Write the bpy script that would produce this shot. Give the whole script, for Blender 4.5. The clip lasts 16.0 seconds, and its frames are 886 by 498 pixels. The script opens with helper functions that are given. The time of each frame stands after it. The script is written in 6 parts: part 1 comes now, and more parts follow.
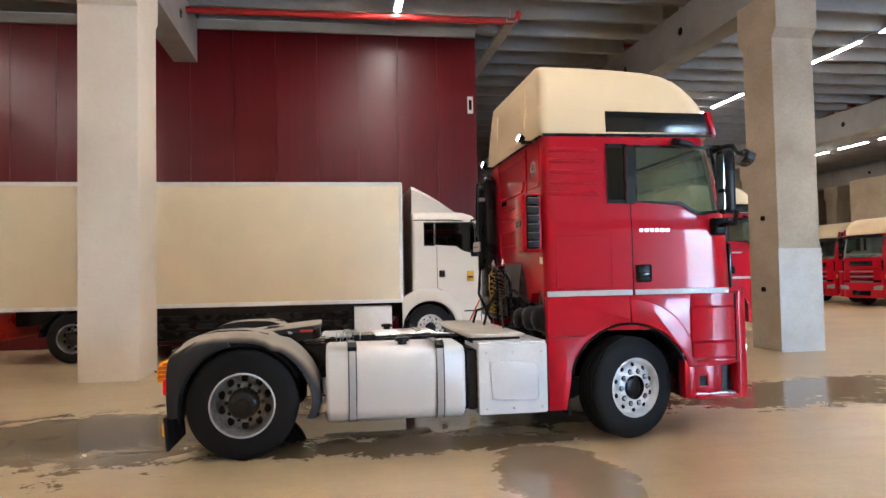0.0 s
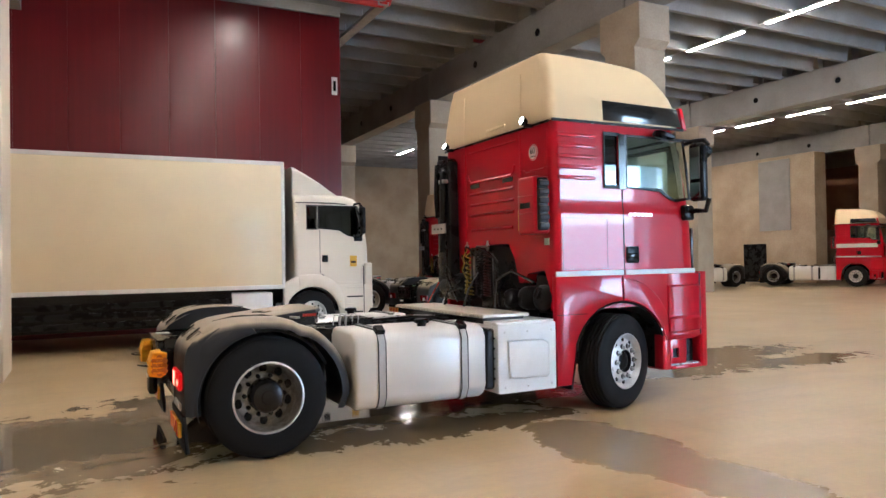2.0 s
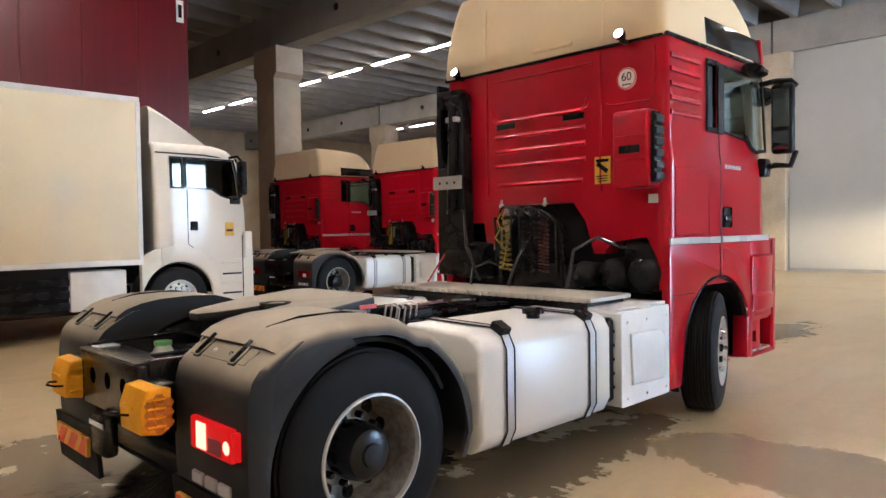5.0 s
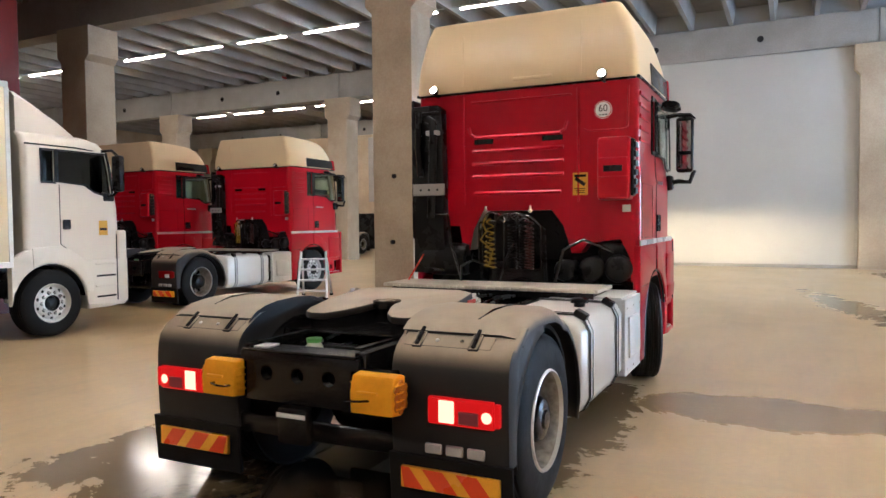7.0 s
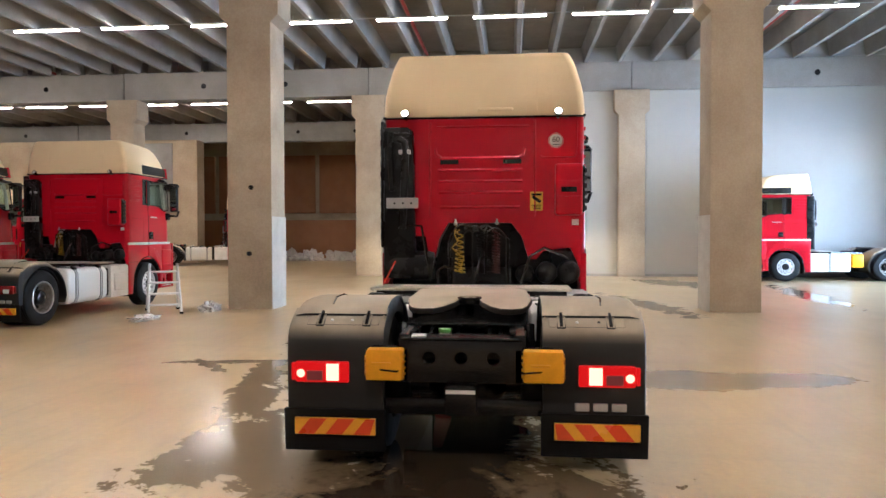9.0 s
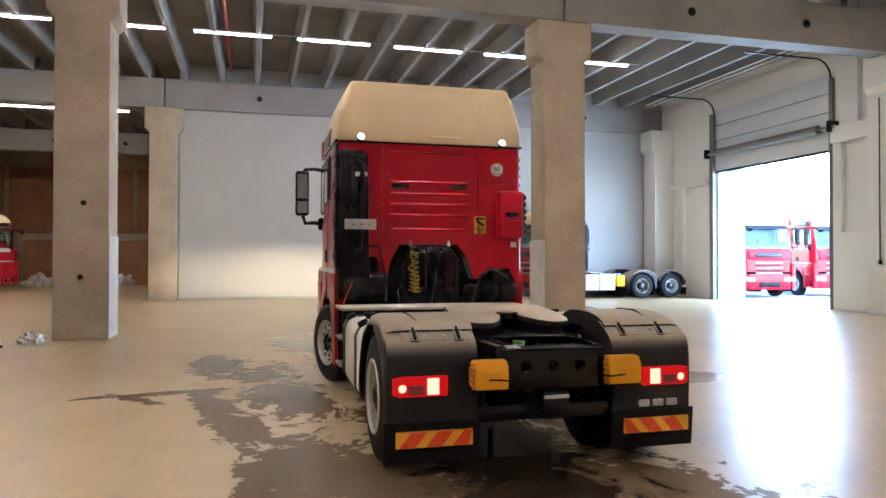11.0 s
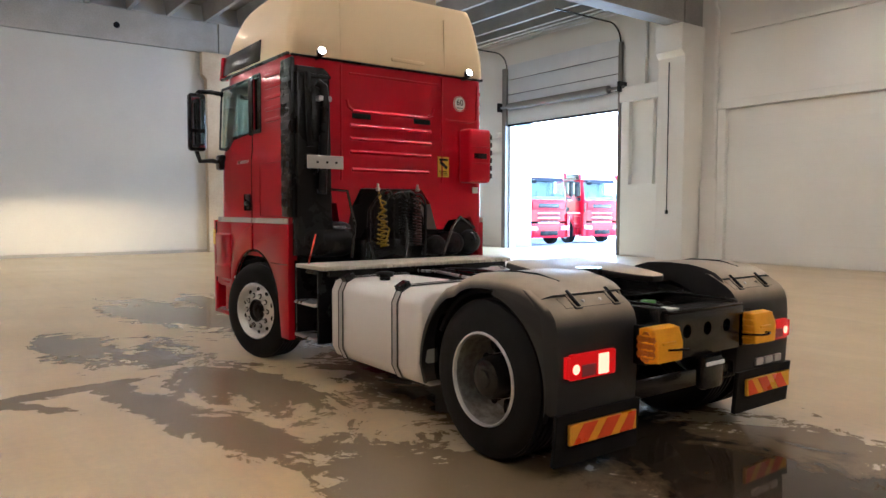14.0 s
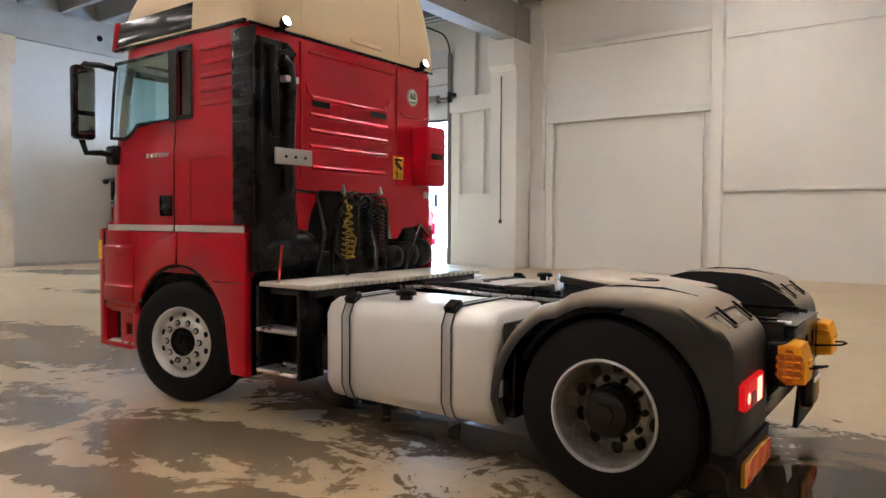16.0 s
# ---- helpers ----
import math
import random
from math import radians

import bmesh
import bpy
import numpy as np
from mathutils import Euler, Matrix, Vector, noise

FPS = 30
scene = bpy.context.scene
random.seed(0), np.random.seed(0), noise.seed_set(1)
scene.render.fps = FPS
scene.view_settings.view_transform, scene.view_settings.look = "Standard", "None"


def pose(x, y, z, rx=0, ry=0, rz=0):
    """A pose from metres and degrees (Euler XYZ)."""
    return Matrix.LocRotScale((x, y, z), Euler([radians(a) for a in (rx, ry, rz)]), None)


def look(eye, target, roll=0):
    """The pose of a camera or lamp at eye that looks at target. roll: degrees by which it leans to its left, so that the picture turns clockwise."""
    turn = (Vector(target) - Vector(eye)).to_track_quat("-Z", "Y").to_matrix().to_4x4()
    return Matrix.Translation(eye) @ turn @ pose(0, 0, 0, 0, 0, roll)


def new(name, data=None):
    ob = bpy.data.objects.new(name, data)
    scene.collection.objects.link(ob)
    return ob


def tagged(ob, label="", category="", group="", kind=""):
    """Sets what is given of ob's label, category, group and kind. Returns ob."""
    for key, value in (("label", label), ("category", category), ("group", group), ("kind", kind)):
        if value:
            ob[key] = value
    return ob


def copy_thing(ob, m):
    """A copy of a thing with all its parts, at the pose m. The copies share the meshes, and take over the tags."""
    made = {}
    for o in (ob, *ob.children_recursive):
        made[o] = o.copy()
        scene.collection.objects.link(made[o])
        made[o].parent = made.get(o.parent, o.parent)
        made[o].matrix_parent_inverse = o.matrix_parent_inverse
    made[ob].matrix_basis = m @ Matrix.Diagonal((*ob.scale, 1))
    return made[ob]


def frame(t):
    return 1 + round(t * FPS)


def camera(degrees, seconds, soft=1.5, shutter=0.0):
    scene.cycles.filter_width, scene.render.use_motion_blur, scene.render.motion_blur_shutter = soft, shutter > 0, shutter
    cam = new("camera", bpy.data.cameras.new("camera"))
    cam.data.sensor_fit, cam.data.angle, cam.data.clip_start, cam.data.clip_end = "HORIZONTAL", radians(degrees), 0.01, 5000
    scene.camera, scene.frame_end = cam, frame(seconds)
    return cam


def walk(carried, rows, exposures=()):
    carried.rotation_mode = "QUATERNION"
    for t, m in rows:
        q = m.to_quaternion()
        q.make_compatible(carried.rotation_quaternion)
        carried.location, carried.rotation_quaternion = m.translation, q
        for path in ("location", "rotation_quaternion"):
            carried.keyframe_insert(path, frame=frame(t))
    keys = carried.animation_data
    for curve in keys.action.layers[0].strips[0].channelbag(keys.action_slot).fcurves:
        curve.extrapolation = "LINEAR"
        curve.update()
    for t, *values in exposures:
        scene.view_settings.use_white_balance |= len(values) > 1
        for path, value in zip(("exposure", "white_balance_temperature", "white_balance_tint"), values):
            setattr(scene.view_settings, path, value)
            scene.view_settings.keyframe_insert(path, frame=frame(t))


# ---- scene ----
cam = camera(64.4, 16.0)
METRES, EYE, TILT, LEAN, TURN = 18.95, 1.7, 0.0, 0.0, -8.9
ROWS = [
    (0.0, 0.0, 0.0, 0.0, 0.04, 2.09, 1.11),
    (0.5, -0.0329, -0.0023, -0.0003, -3.79, 2.04, 1.12),
    (1.0, -0.0649, -0.0012, -0.0012, -9.03, 1.8, 1.11),
    (1.5, -0.0959, 0.0106, -0.0024, -13.68, 1.34, 1.05),
    (2.0, -0.1227, 0.0267, -0.0026, -18.0, 0.89, 0.94),
    (2.5, -0.1439, 0.0514, -0.0037, -23.15, 0.36, 0.93),
    (3.0, -0.157, 0.0801, -0.0046, -26.1, -0.31, 0.9),
    (3.5, -0.1626, 0.1121, -0.0051, -28.17, -1.04, 0.96),
    (4.0, -0.165, 0.1451, -0.0059, -29.69, -1.46, 0.99),
    (6.5, -0.2668, 0.2352, -0.0007, -49.89, -1.86, 0.57),
    (7.0, -0.2992, 0.2483, 0.0004, -54.87, -2.21, 0.53),
    (7.5, -0.3293, 0.2661, -0.0002, -59.62, -2.27, 0.42),
    (8.0, -0.3558, 0.2909, -0.0004, -64.89, -2.29, 0.35),
    (8.5, -0.3787, 0.3191, -0.001, -69.7, -1.97, 0.2),
    (9.0, -0.3977, 0.3499, -0.0015, -75.53, -1.13, 0.08),
    (9.5, -0.4127, 0.3808, -0.0009, -80.74, -0.28, 0.06),
    (10.0, -0.4223, 0.4128, -0.0013, -86.19, 0.35, 0.04),
    (12.5, -0.397, 0.5638, -0.0055, -108.63, -1.37, -0.19),
    (13.0, -0.3758, 0.5801, -0.0049, -112.17, -2.73, -0.15),
    (13.5, -0.3512, 0.5917, -0.0044, -114.69, -3.05, -0.14),
    (14.0, -0.322, 0.5982, -0.0058, -117.6, -3.13, -0.1),
    (14.5, -0.2927, 0.6057, -0.006, -122.12, -3.07, -0.12),
    (15.0, -0.2643, 0.6145, -0.0079, -126.69, -2.67, -0.22),
    (15.5, -0.241, 0.6276, -0.008, -131.35, -2.43, -0.25),
    (16.0, -0.2266, 0.6503, -0.0078, -135.43, -2.25, -0.27),
]
# the clip's camera sets its exposure on the way
EXPOSURES = [(0.0, 4.72), (4.2, 4.75), (7.0, 4.76), (8.5, 4.82), (9.5, 4.88), (10.2, 4.76), (12.3, 4.52), (14.0, 4.56), (16.0, 4.66)]
walk(cam, [(t, pose(1.05, -8.06, EYE, TILT, LEAN, TURN) @ pose(METRES * x, METRES * y, METRES * z, 90 + pitch, roll, yaw)) for t, x, y, z, yaw, pitch, roll in ROWS], EXPOSURES)

# ---- daylight and exposure ----
world = bpy.data.worlds.new("world")
scene.world = world
world.use_nodes = True
wn = world.node_tree.nodes
sky = wn.new("ShaderNodeTexSky")
sky.sky_type = "NISHITA"
sky.sun_disc = False
sky.sun_elevation, sky.sun_rotation = radians(40), radians(349)
world.node_tree.links.new(sky.outputs[0], wn["Background"].inputs[0])
wn["Background"].inputs[1].default_value = 0.15
sun = new("sun", bpy.data.lights.new("sun", "SUN"))
sun.data.energy, sun.data.angle, sun.data.color = 4.0, radians(0.6), (1.0, 0.98, 0.95)
sun.matrix_world = look((0, 0, 30), (4, -20, 13))
scene.view_settings.use_white_balance = True
scene.view_settings.white_balance_temperature = 5250
LED = 7.1          # strength of the ceiling tubes
LED_COLOUR = (1.0, 0.80, 0.60)
HEAD = 420.0        # watts of a headlamp
# daylight of the open yard gate
gate_light = new("gate_daylight", bpy.data.lights.new("gate_daylight", "AREA"))
gate_light.data.shape, gate_light.data.size, gate_light.data.size_y = "RECTANGLE", 5.6, 5.1
gate_light.data.energy, gate_light.data.color = 72.0, (0.68, 0.84, 1.0)
gate_light.matrix_world = look((16.48, -17.5, 2.6), (16.48, 0.0, 2.6))

# ---- materials ----
def rgb(h):
    """Linear colour from an sRGB hex string."""
    v = [int(h[i:i + 2], 16) / 255 for i in (0, 2, 4)]
    return tuple(c / 12.92 if c <= 0.04045 else ((c + 0.055) / 1.055) ** 2.4 for c in v)


class Net:
    """A small helper to wire one node material."""

    def __init__(self, name):
        self.m = bpy.data.materials.new(name)
        self.m.use_nodes = True
        self.t = self.m.node_tree
        self.b = self.t.nodes["Principled BSDF"]
        self.co = self.t.nodes.new("ShaderNodeTexCoord").outputs["Object"]

    def link(self, a, b):
        self.t.links.new(a, b)

    def put(self, socket, value):
        if hasattr(value, "is_linked"):
            self.link(value, socket)
        else:
            socket.default_value = (*value, 1.0) if isinstance(value, tuple) and len(value) == 3 and socket.type == "RGBA" else value

    def noise(self, scale, detail=4, rough=0.55, dist=0.0, stretch=None, lo=0.3, hi=0.7, co=None):
        n = self.t.nodes.new("ShaderNodeTexNoise")
        n.inputs["Scale"].default_value, n.inputs["Detail"].default_value = scale, detail
        n.inputs["Roughness"].default_value, n.inputs["Distortion"].default_value = rough, dist
        src = co or self.co
        if stretch:
            mp = self.t.nodes.new("ShaderNodeMapping")
            mp.inputs["Scale"].default_value = stretch
            self.link(src, mp.inputs[0])
            src = mp.outputs[0]
        self.link(src, n.inputs["Vector"])
        return self.ramp(n.outputs["Fac"], lo, hi)

    def ramp(self, fac, lo, hi, a=0.0, b=1.0):
        r = self.t.nodes.new("ShaderNodeMapRange")
        r.interpolation_type = "SMOOTHSTEP"
        self.put(r.inputs[0], fac)
        for i, v in enumerate((lo, hi, a, b)):
            r.inputs[i + 1].default_value = v
        return r.outputs[0]

    def math(self, op, a, b=0.0, clamp=False):
        n = self.t.nodes.new("ShaderNodeMath")
        n.operation, n.use_clamp = op, clamp
        self.put(n.inputs[0], a)
        self.put(n.inputs[1], b)
        return n.outputs[0]

    def mix(self, fac, a, b):
        n = self.t.nodes.new("ShaderNodeMix")
        n.data_type = "RGBA"
        self.put(n.inputs[0], fac)
        self.put(n.inputs[6], a)
        self.put(n.inputs[7], b)
        return n.outputs[2]

    def bump(self, height, strength, dist=0.01):
        n = self.t.nodes.new("ShaderNodeBump")
        n.inputs["Strength"].default_value, n.inputs["Distance"].default_value = strength, dist
        self.put(n.inputs["Height"], height)
        self.link(n.outputs[0], self.b.inputs["Normal"])

    def random(self):
        return self.t.nodes.new("ShaderNodeObjectInfo").outputs["Random"]

    def island(self):
        return self.t.nodes.new("ShaderNodeNewGeometry").outputs["Random Per Island"]

    def done(self, colour, rough=0.5, metal=0.0, **more):
        self.put(self.b.inputs["Base Color"], colour)
        self.put(self.b.inputs["Roughness"], rough)
        self.put(self.b.inputs["Metallic"], metal)
        for key, value in more.items():
            self.put(self.b.inputs[key.replace("_", " ")], value)
        return self.m


def surface(name, colour, dark, rough=0.5, metal=0.0, grain=40.0, stain=1.5, bump=0.1, amount=0.5, spread=0.05, **more):
    """Colour that drifts to a darker one at two scales, with fine relief."""
    n = Net(name)
    big, fine = n.noise(stain, 5, 0.6), n.noise(grain, 3)
    fac = n.math("MULTIPLY", n.math("ADD", n.math("MULTIPLY", big, 0.65), n.math("MULTIPLY", fine, 0.35)), amount)
    n.bump(fine, bump, 0.004)
    return n.done(n.mix(fac, colour, dark), n.ramp(big, 0.0, 1.0, rough - spread, rough + spread), metal, **more)


def paint(name, colour, dust=0.06, rough=0.28, coat=1.0):
    """Vehicle paint under clear coat, with thin dust and faint waviness."""
    n = Net(name)
    film, fine, wave = n.noise(1.6, 5, 0.5, lo=0.2, hi=0.9), n.noise(60, 2), n.noise(0.9, 1)
    c = n.mix(n.math("MULTIPLY", film, dust), colour, (0.36, 0.31, 0.25))
    n.bump(n.math("ADD", wave, n.math("MULTIPLY", fine, 0.015)), 0.10, 0.01)
    return n.done(c, rough, 0.0, Specular_IOR_Level=0.15, Coat_Weight=coat, Coat_Roughness=0.035)


def glow(name, colour, strength, base=(0.8, 0.8, 0.8)):
    n = Net(name)
    return n.done(base, 0.3, 0.0, Specular_IOR_Level=0.2, Emission_Color=colour, Emission_Strength=strength)


def glass(name, tint, rough=0.02):
    """A tinted pane: part see-through, part reflecting."""
    n = Net(name)
    out = n.t.nodes["Material Output"]
    clear = n.t.nodes.new("ShaderNodeBsdfTransparent")
    clear.inputs[0].default_value = (*tint, 1)
    shine = n.t.nodes.new("ShaderNodeBsdfGlossy")
    shine.inputs["Roughness"].default_value = rough
    shine.inputs[0].default_value = (0.9, 0.95, 0.95, 1)
    face = n.t.nodes.new("ShaderNodeLayerWeight")
    face.inputs[0].default_value = 0.5
    edge = n.math("POWER", face.outputs["Facing"], 3.5)
    both = n.t.nodes.new("ShaderNodeMixShader")
    n.link(n.math("ADD", n.math("MULTIPLY", edge, 0.8), 0.05, True), both.inputs[0])
    n.link(clear.outputs[0], both.inputs[1])
    n.link(shine.outputs[0], both.inputs[2])
    n.link(both.outputs[0], out.inputs["Surface"])
    return n.m


RED = paint("red_paint", (0.45, 0.002, 0.014), dust=0.003, coat=0.40)
CREAM = paint("cream_white_paint", (0.78, 0.62, 0.385), dust=0.06, rough=0.48, coat=0.10)
WHITE = paint("white_paint", (0.80, 0.70, 0.50), dust=0.10, rough=0.45, coat=0.12)
LORRYWHITE = paint("lorry_cab_white_paint", (0.80, 0.755, 0.66), dust=0.06, rough=0.4, coat=0.3)
STRIPE = surface("stripe_grey", (0.62, 0.62, 0.62), (0.45, 0.44, 0.42), 0.3)
BLACK = surface("black_plastic", (0.006, 0.006, 0.0065), (0.014, 0.013, 0.012), 0.28, grain=90, stain=4, Specular_IOR_Level=0.17)
GLOSSBLACK = surface("gloss_black", (0.010, 0.010, 0.011), (0.02, 0.02, 0.02), 0.16, spread=0.06, bump=0.02)


def dusty(name, low, high, pale_top, cover=0.6):
    """A dark surface with pale dust on its upper faces, and lit tops in that tint."""
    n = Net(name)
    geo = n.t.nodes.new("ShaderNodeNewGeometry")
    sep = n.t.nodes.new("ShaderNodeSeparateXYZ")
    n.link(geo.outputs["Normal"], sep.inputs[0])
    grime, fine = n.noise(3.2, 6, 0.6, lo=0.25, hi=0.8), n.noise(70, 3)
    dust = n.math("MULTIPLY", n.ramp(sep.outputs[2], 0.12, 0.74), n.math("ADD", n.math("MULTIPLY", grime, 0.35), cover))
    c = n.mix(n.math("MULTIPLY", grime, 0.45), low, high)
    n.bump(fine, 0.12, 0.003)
    return n.done(n.mix(dust, c, pale_top), n.ramp(grime, 0, 1, 0.42, 0.6), Specular_IOR_Level=0.3)


# wing tops: settled dust, with the ceiling light on them put into the tint
FENDER = dusty("grey_plastic_dusty_lit_tops", (0.016, 0.016, 0.0165), (0.036, 0.033, 0.029), (0.42, 0.345, 0.245), 0.68)
STEEL = surface("chassis_black_steel", (0.005, 0.005, 0.0055), (0.016, 0.014, 0.012), 0.22, grain=50, stain=5, bump=0.15, Specular_IOR_Level=0.36)
RUBBER = surface("tyre_rubber", (0.005, 0.005, 0.005), (0.012, 0.011, 0.010), 0.6, grain=60, stain=6, Specular_IOR_Level=0.18)
RIM = surface("rim_silver_dusty", (0.72, 0.71, 0.69), (0.36, 0.33, 0.29), 0.40, metal=0.45, grain=30, stain=14, amount=0.30, spread=0.03)
RIMDARK = surface("rim_worn", (0.50, 0.465, 0.41), (0.09, 0.075, 0.06), 0.36, metal=0.65, grain=25, stain=14, amount=0.7, spread=0.04)
STRAP = surface("strap_grey_steel", (0.46, 0.45, 0.43), (0.34, 0.33, 0.31), 0.40, metal=0.2, grain=60, stain=6, amount=0.5, spread=0.04)
ALU = surface("tank_aluminium", (0.74, 0.715, 0.67), (0.60, 0.57, 0.52), 0.31, metal=0.06, grain=80, stain=1.2, amount=0.22, bump=0.03, spread=0.02)
BRIGHT = surface("bright_metal", (0.72, 0.71, 0.69), (0.45, 0.43, 0.40), 0.3, metal=0.9, grain=60, stain=8)
BOXWHITE = surface("white_plastic_cover", (0.82, 0.82, 0.81), (0.55, 0.53, 0.49), 0.38, grain=70, stain=3, amount=0.4, bump=0.03)
YELLOW = surface("chock_yellow", (0.90, 0.40, 0.001), (0.70, 0.29, 0.002), 0.5, grain=40, stain=9, Specular_IOR_Level=0.2)
AMBER = surface("chock_cell_amber", (0.50, 0.17, 0.002), (0.34, 0.11, 0.002), 0.5, grain=40, stain=9)
YELLOWHOSE = surface("hose_yellow", (0.50, 0.31, 0.015), (0.3, 0.19, 0.015), 0.35)
REDHOSE = surface("hose_red", (0.085, 0.012, 0.010), (0.05, 0.010, 0.008), 0.35)
PLATE = surface("tread_plate", (0.60, 0.55, 0.46), (0.40, 0.36, 0.30), 0.40, metal=0.35, grain=45, stain=5, amount=0.4, spread=0.05)
SIGNWHITE = surface("sign_white", (0.78, 0.78, 0.76), (0.6, 0.6, 0.58), 0.35)
SIGNRED = surface("sign_red", (0.62, 0.035, 0.012), (0.45, 0.03, 0.015), 0.32)
BOARDRED = surface("board_red", (0.80, 0.075, 0.015), (0.65, 0.06, 0.015), 0.3)
BOARDYELLOW = surface("board_amber", (0.92, 0.42, 0.02), (0.75, 0.33, 0.02), 0.3)
SIGNYELLOW = surface("sign_yellow", (0.75, 0.46, 0.02), (0.6, 0.34, 0.03), 0.35)
LENSRED = surface("lens_red_off", (0.22, 0.008, 0.010), (0.14, 0.006, 0.008), 0.12, spread=0.04, bump=0.02)
LAMPRED = glow("lamp_red_lit", (1.0, 0.006, 0.004), 0.022, (0.12, 0.001, 0.003))
LAMPHOT = glow("lamp_hot_lit", (1.0, 0.15, 0.08), 0.25, (0.2, 0.03, 0.02))
LAMPDIM = glow("lamp_grey_lens", (0.9, 0.12, 0.10), 0.003, (0.11, 0.03, 0.033))
WORK = glow("work_lamp_lit", (1.0, 0.90, 0.72), 5.0)
GLASS = glass("window_glass", (0.80, 0.88, 0.85))
DARKGLASS = glass("dark_glass", (0.20, 0.22, 0.22))
MIRROR = Net("mirror").done((0.40, 0.41, 0.42), 0.04, 1.0)
CABIN = surface("cab_trim_grey", (0.40, 0.385, 0.35), (0.28, 0.27, 0.24), 0.7)
CURTAIN = surface("cab_curtain", (0.55, 0.52, 0.44), (0.42, 0.39, 0.32), 0.8)
PEARL = surface("reservoir_plastic", (0.14, 0.36, 0.09), (0.09, 0.25, 0.06), 0.35)

CONCRETE = surface("column_concrete", (0.44, 0.365, 0.26), (0.29, 0.225, 0.155), 0.72, grain=22, stain=0.8, amount=0.85, bump=0.25)
PALECOLUMN = surface("column_pale_plaster", (0.74, 0.665, 0.55), (0.62, 0.54, 0.43), 0.7, grain=22, stain=0.8, amount=0.6, bump=0.2)
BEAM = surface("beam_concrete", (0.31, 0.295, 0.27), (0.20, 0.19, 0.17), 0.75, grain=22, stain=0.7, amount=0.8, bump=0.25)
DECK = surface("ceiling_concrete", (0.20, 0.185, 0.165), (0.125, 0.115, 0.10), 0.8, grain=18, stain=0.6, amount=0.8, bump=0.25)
WALLWHITE = surface("white_wall_paint", (0.76, 0.745, 0.69), (0.64, 0.62, 0.56), 0.55, grain=30, stain=0.5, amount=0.3, bump=0.05)
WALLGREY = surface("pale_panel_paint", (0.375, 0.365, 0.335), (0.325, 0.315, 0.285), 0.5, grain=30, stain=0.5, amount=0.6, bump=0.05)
LINER = surface("cab_liner", (0.62, 0.60, 0.55), (0.50, 0.48, 0.43), 0.75)
WALLTAN = surface("unpainted_plaster_wall", (0.46, 0.37, 0.25), (0.30, 0.22, 0.14), 0.8, grain=14, stain=0.6, amount=0.9, bump=0.3)
BROWNBOARD = surface("brown_board", (0.30, 0.135, 0.055), (0.20, 0.085, 0.035), 0.7, grain=20, stain=0.9)
PIPERED = surface("red_pipe_paint", (0.42, 0.022, 0.018), (0.28, 0.016, 0.013), 0.35)
GALV = surface("galvanised_steel", (0.52, 0.53, 0.53), (0.34, 0.34, 0.34), 0.42, metal=0.8, grain=30, stain=6)
DOORGREY = surface("gate_panel_white", (0.66, 0.68, 0.69), (0.52, 0.53, 0.53), 0.42, grain=30, stain=1.2)
GUARD = surface("guard_paint", (0.52, 0.495, 0.45), (0.40, 0.375, 0.335), 0.5, grain=26, stain=2.4, amount=0.8, bump=0.08)
JAMB = surface("jamb_paint", (0.10, 0.13, 0.17), (0.08, 0.10, 0.13), 0.5, grain=30, stain=1.2)
PLASTIC = surface("plastic_sheet", (0.72, 0.68, 0.64), (0.5, 0.42, 0.38), 0.22, grain=14, stain=9, bump=0.5)
ASPHALT = surface("yard_paving", (0.68, 0.68, 0.67), (0.58, 0.58, 0.57), 0.85, grain=30, stain=0.4)
TUBE = glow("tube_lit", LED_COLOUR, LED)
HEADLAMP = glow("headlamp_lit", (1.0, 0.9, 0.72), 0.4)
HEADOFF = surface("headlamp_off", (0.6, 0.62, 0.64), (0.3, 0.3, 0.3), 0.1, metal=0.5, spread=0.05)


def red_cladding():
    n = Net("red_wall_cladding")
    big, streak = n.noise(0.35, 4), n.noise(1.0, 4, 0.6, stretch=(9, 9, 0.25))
    c = n.mix(n.math("MULTIPLY", streak, 0.5), (0.108, 0.003, 0.005), (0.066, 0.002, 0.003))
    n.bump(n.math("ADD", streak, n.math("MULTIPLY", n.noise(160, 2), 0.15)), 0.10, 0.01)
    return n.done(c, n.ramp(big, 0, 1, 0.29, 0.31), 0.0, Specular_IOR_Level=0.4)


REDWALL = red_cladding()


